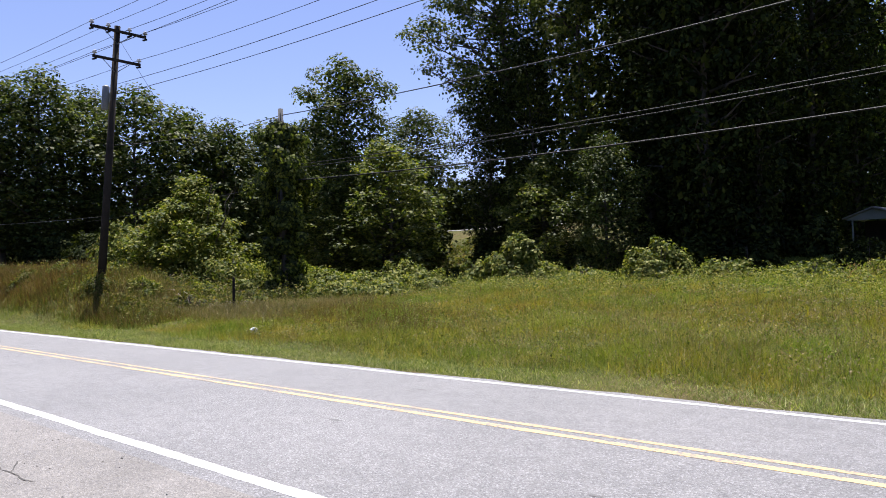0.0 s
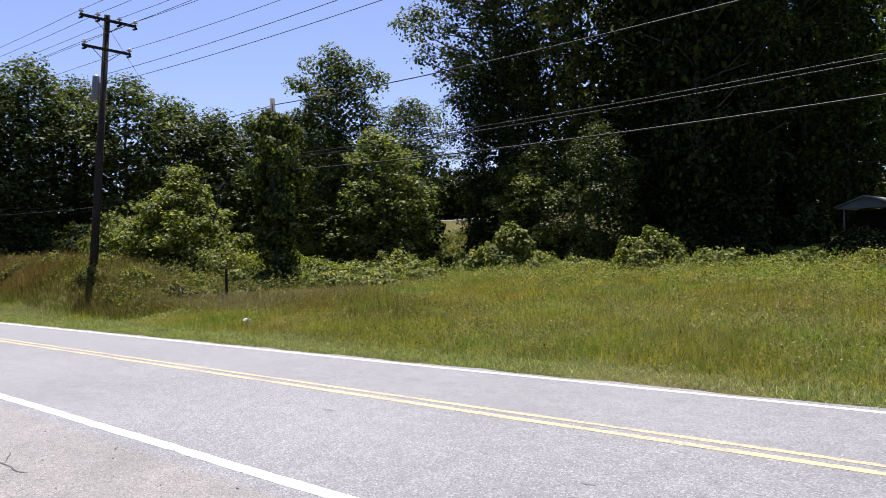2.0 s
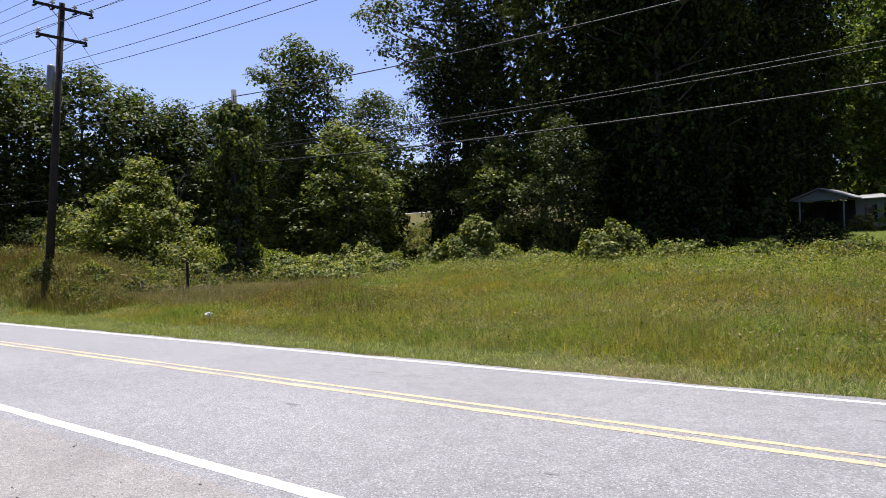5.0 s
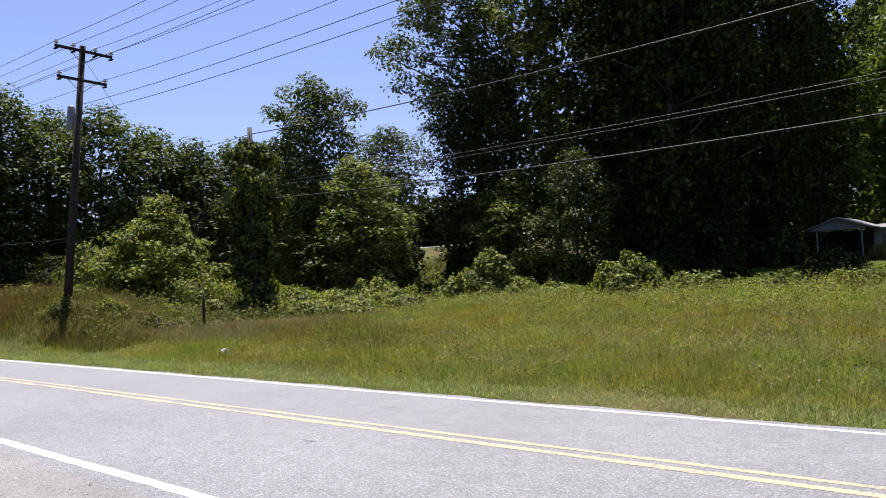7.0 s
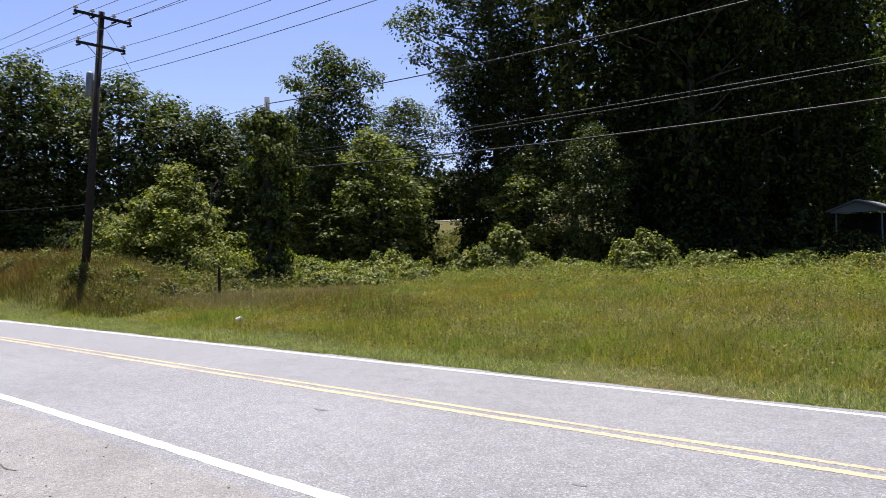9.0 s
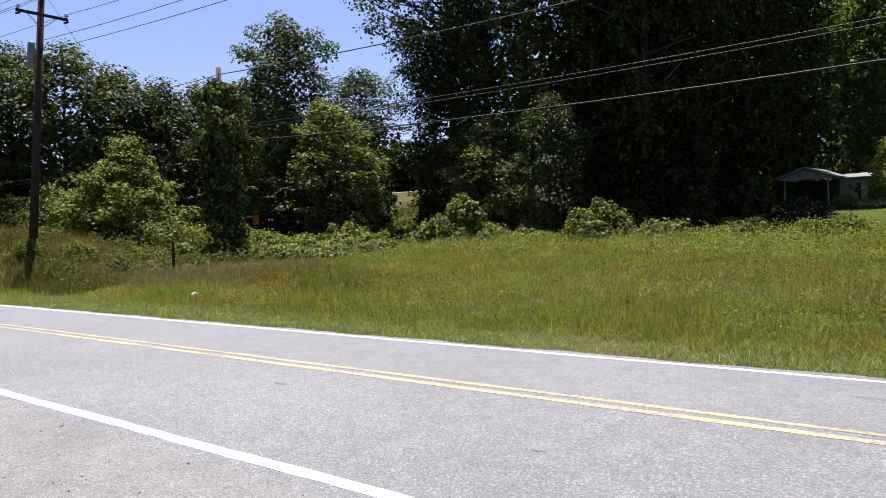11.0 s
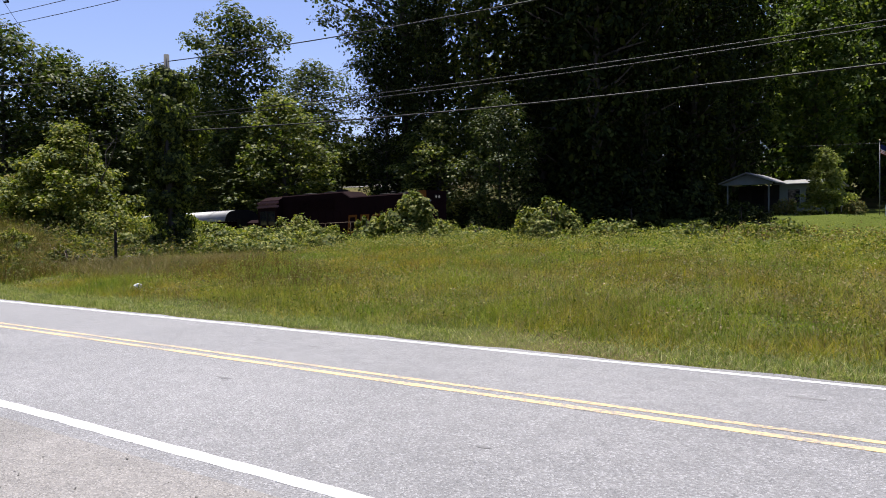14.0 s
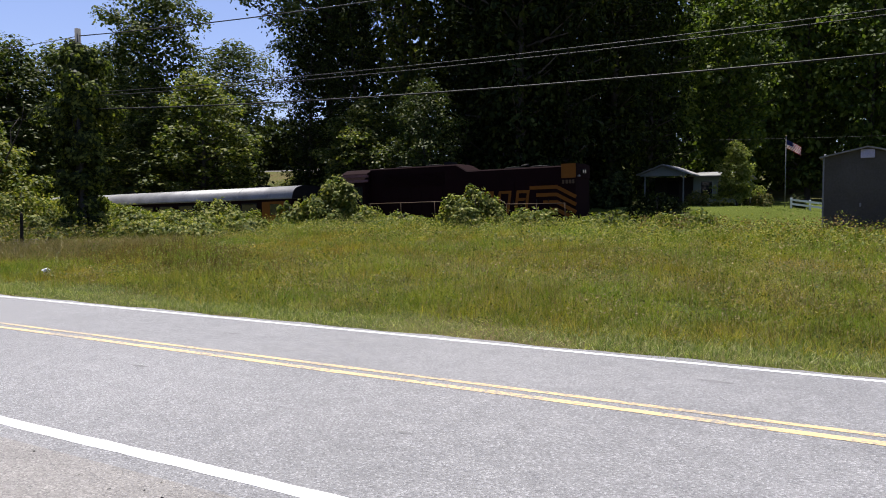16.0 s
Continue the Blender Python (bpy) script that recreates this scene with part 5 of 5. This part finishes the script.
def garden():
    t = tree_model("weeping_tree", 91, 4.5, [(0.25, 1.5), (0.5, 1.75), (0.75, 1.3), (0.92, 0.8), (1.0, 0.3)], 0.13, 9000, WILLOW_LEAF, "small light green weeping tree on the lawn", clumps=70, lump=0.42, droop=0.5, trunk_r=0.09)
    plant(t, -9.2, 55.0, 1.0, 0, 1.0, True)
    # flagpole
    x, y = -6.75, 60.0
    z = float(land(x, y)) + 0.03
    pole = thing("flagpole", "slender grey metal flagpole on the lawn", "flagpole", "", pose(x, y, z))
    part("shaft", tubed([(0, 0, -0.3), (0, 0, 2.5), (0, 0, 5.2)], [0.034, 0.03, 0.022], 10), GALVANISED, pole)
    bm = bmesh.new()
    bmesh.ops.create_icosphere(bm, subdivisions=2, radius=0.06, matrix=Matrix.Translation((0, 0, 5.24)))
    part("finial", bm, CREAM, pole)
    flag = thing("flag", "red, white and blue striped flag, half furled", "flag", "", pose(x, y, z + 4.15))
    def cloth(u, v):
        """u along the fly, v down the hoist: folds that hang and trail."""
        return Vector((0.04 + u * 0.95, 0.10 * math.sin(u * 8 + v * 1.5) * u, 0.8 - v - 0.42 * u - 0.12 * u * u))
    def piece(u0, u1, v0, v1, m, name, out=0.0):
        bm = bmesh.new()
        nu = 9
        rows = [[bm.verts.new(cloth(u0 + (u1 - u0) * i / nu, v) + Vector((0, out, 0))) for v in (v0, v1)] for i in range(nu + 1)]
        for a, b in zip(rows, rows[1:]):
            bm.faces.new((a[0], b[0], b[1], a[1]))
        bmesh.ops.solidify(bm, geom=bm.faces[:], thickness=0.006)
        part(name, bm, m, flag)
    h = 0.62
    for k in range(13):
        u0 = 0.42 if k < 7 else 0.0
        piece(u0, 1.0, h * k / 13, h * (k + 1) / 13, FLAG_RED if k % 2 == 0 else FLAG_WHITE, "stripe")
    piece(0, 0.42, 0, h * 7 / 13, FLAG_BLUE, "canton")
    # white board fence
    fence = thing("board_fence", "low white two-rail garden fence", "fence")
    fy = 54.0
    xs = [-5.7, -4.6, -3.5, -2.4, -1.3, -0.2, 0.9]
    for fx in xs:
        zz = float(land(fx, fy))
        part("post", boxed(fx - 0.06, fx + 0.06, fy - 0.06, fy + 0.06, zz - 0.2, zz + 0.72, 0.01), WHITE_PAINT, fence)
    for a, b in zip(xs, xs[1:]):
        za, zb = float(land(a, fy)), float(land(b, fy))
        for h0 in (0.25, 0.52):
            bm = bmesh.new()
            prism(bm, [(a, za + h0), (b, zb + h0), (b, zb + h0 + 0.13), (a, za + h0 + 0.13)], fy - 0.1, fy - 0.065)
            part("rail", bm, WHITE_PAINT, fence)
    return flag


def shed():
    x0, x1, y0, y1 = -2.03, 0.53, 28.0, 31.0
    g = float(land(-1, 28)) - 0.15
    e = 3.3
    mid, top = (x0 + x1) / 2, 3.58
    sh = thing("shed", "grey-green sheet-metal shed with a gable roof", "shed")
    part("floor", boxed(x0 - 0.05, x1 + 0.05, y0 - 0.05, y1 + 0.05, g - 0.3, g + 0.08), GREY_WOOD, sh)
    front = part("front_wall", prism(bmesh.new(), [(x0, g + 0.08), (x1, g + 0.08), (x1, e), (mid, top), (x0, e)], y0, y0 + 0.05), SHED_METAL, sh)
    part("back_wall", prism(bmesh.new(), [(x0, g + 0.08), (x1, g + 0.08), (x1, e), (mid, top), (x0, e)], y1 - 0.05, y1), SHED_METAL, sh)
    for x in (x0, x1 - 0.05):
        part("side_wall", boxed(x, x + 0.05, y0 + 0.05, y1 - 0.05, g + 0.08, e), SHED_METAL, sh)
    k = x0 + 0.12
    while k < x1:
        h = e + (top - e) * (1 - abs(k - mid) / (x1 - mid)) - 0.05
        part("sheet_rib", boxed(k - 0.012, k + 0.012, y0 - 0.007, y0 - 0.001, g + 0.1, h), SHED_METAL, front)
        k += 0.21
    for s in (-1, 1):
        xe = mid + s * (x1 - mid + 0.1)
        part("roof_panel", prism(bmesh.new(), [(mid, top + 0.0), (xe, e - 0.03), (xe, e + 0.02), (mid, top + 0.05)], y0 - 0.12, y1 + 0.1), ROOF_METAL, sh)
        part("corner_trim", boxed(min(x0 if s < 0 else x1, (x0 if s < 0 else x1) - s * 0.05), max(x0 if s < 0 else x1, (x0 if s < 0 else x1) - s * 0.05), y0 - 0.02, y0 - 0.002, g + 0.08, e - 0.02), GALVANISED, sh)
    part("vent", boxed(mid - 0.2, mid + 0.2, y0 - 0.05, y0 - 0.016, top - 0.33, top - 0.05, 0.01), LAVENDER, sh, "pale lavender gable vent")
    part("latch", boxed(-0.95, -0.9, y0 - 0.05, y0 - 0.016, g + 1.0, g + 1.12), GALVANISED, sh)
    part("vent_pipe", tubed([(x0 + 0.05, y0 + 0.2, e), (x0 + 0.05, y0 + 0.2, e + 0.12)], 0.03, 8), GALVANISED, sh)


SCUFF = surface("tyre_scuff", (0.12, 0.12, 0.122), (0.16, 0.158, 0.16), 6, 50, 0.8)
LAVENDER = surface("faded_lavender_paint", (0.36, 0.35, 0.48), (0.46, 0.45, 0.58), 2, 30, 0.6)
# maroon made paler: the sun on the cab sunshades is in this colour
SUNLIT_MAROON = surface("sunlit_maroon_paint", (0.11, 0.055, 0.065), (0.17, 0.09, 0.10), 1.2, 25, 0.45, own=True, spec=0.2)

ground()
roads()
cracks()
road_marks()
grit()
railway()
woods()
bushes()
vine_pole()
brush_pile()
grasses()
weeds()
power_pole()
fence_post()
litter()
lawn()
house()
FLAG = garden()
shed()
LOCO, LOCO_WHEELS = locomotive()
COACH, COACH_WHEELS = coach()

SPEED, NOSE_END = 6.65, -12.95       # metres a second, and where the hood's face is at the end


def motions():
    tilt = -math.degrees(math.atan(GRADE))
    for ob, back in ((LOCO, 0.0), (COACH, 17.2)):
        rows = []
        for t in [k / 5 for k in range(81)]:
            x = NOSE_END + SPEED * (t - 16.0) - back
            rows.append((t, pose(x, TRACK_Y, -0.62 + GRADE * (x + 19.3), 0, tilt, 0)))
        walk(ob, rows)
    for w in LOCO_WHEELS + COACH_WHEELS:
        p = w.matrix_basis.translation.copy()
        walk(w, [(k / 10, pose(*p, 0, math.degrees(SPEED * k / 10 / 0.5), 0)) for k in range(161)])
    base = FLAG.matrix_basis.translation.copy()
    walk(FLAG, [(k * 0.8, pose(*base, 0, 4 * math.sin(k * 1.9), -8 + 9 * math.sin(k * 1.3))) for k in range(21)])


motions()
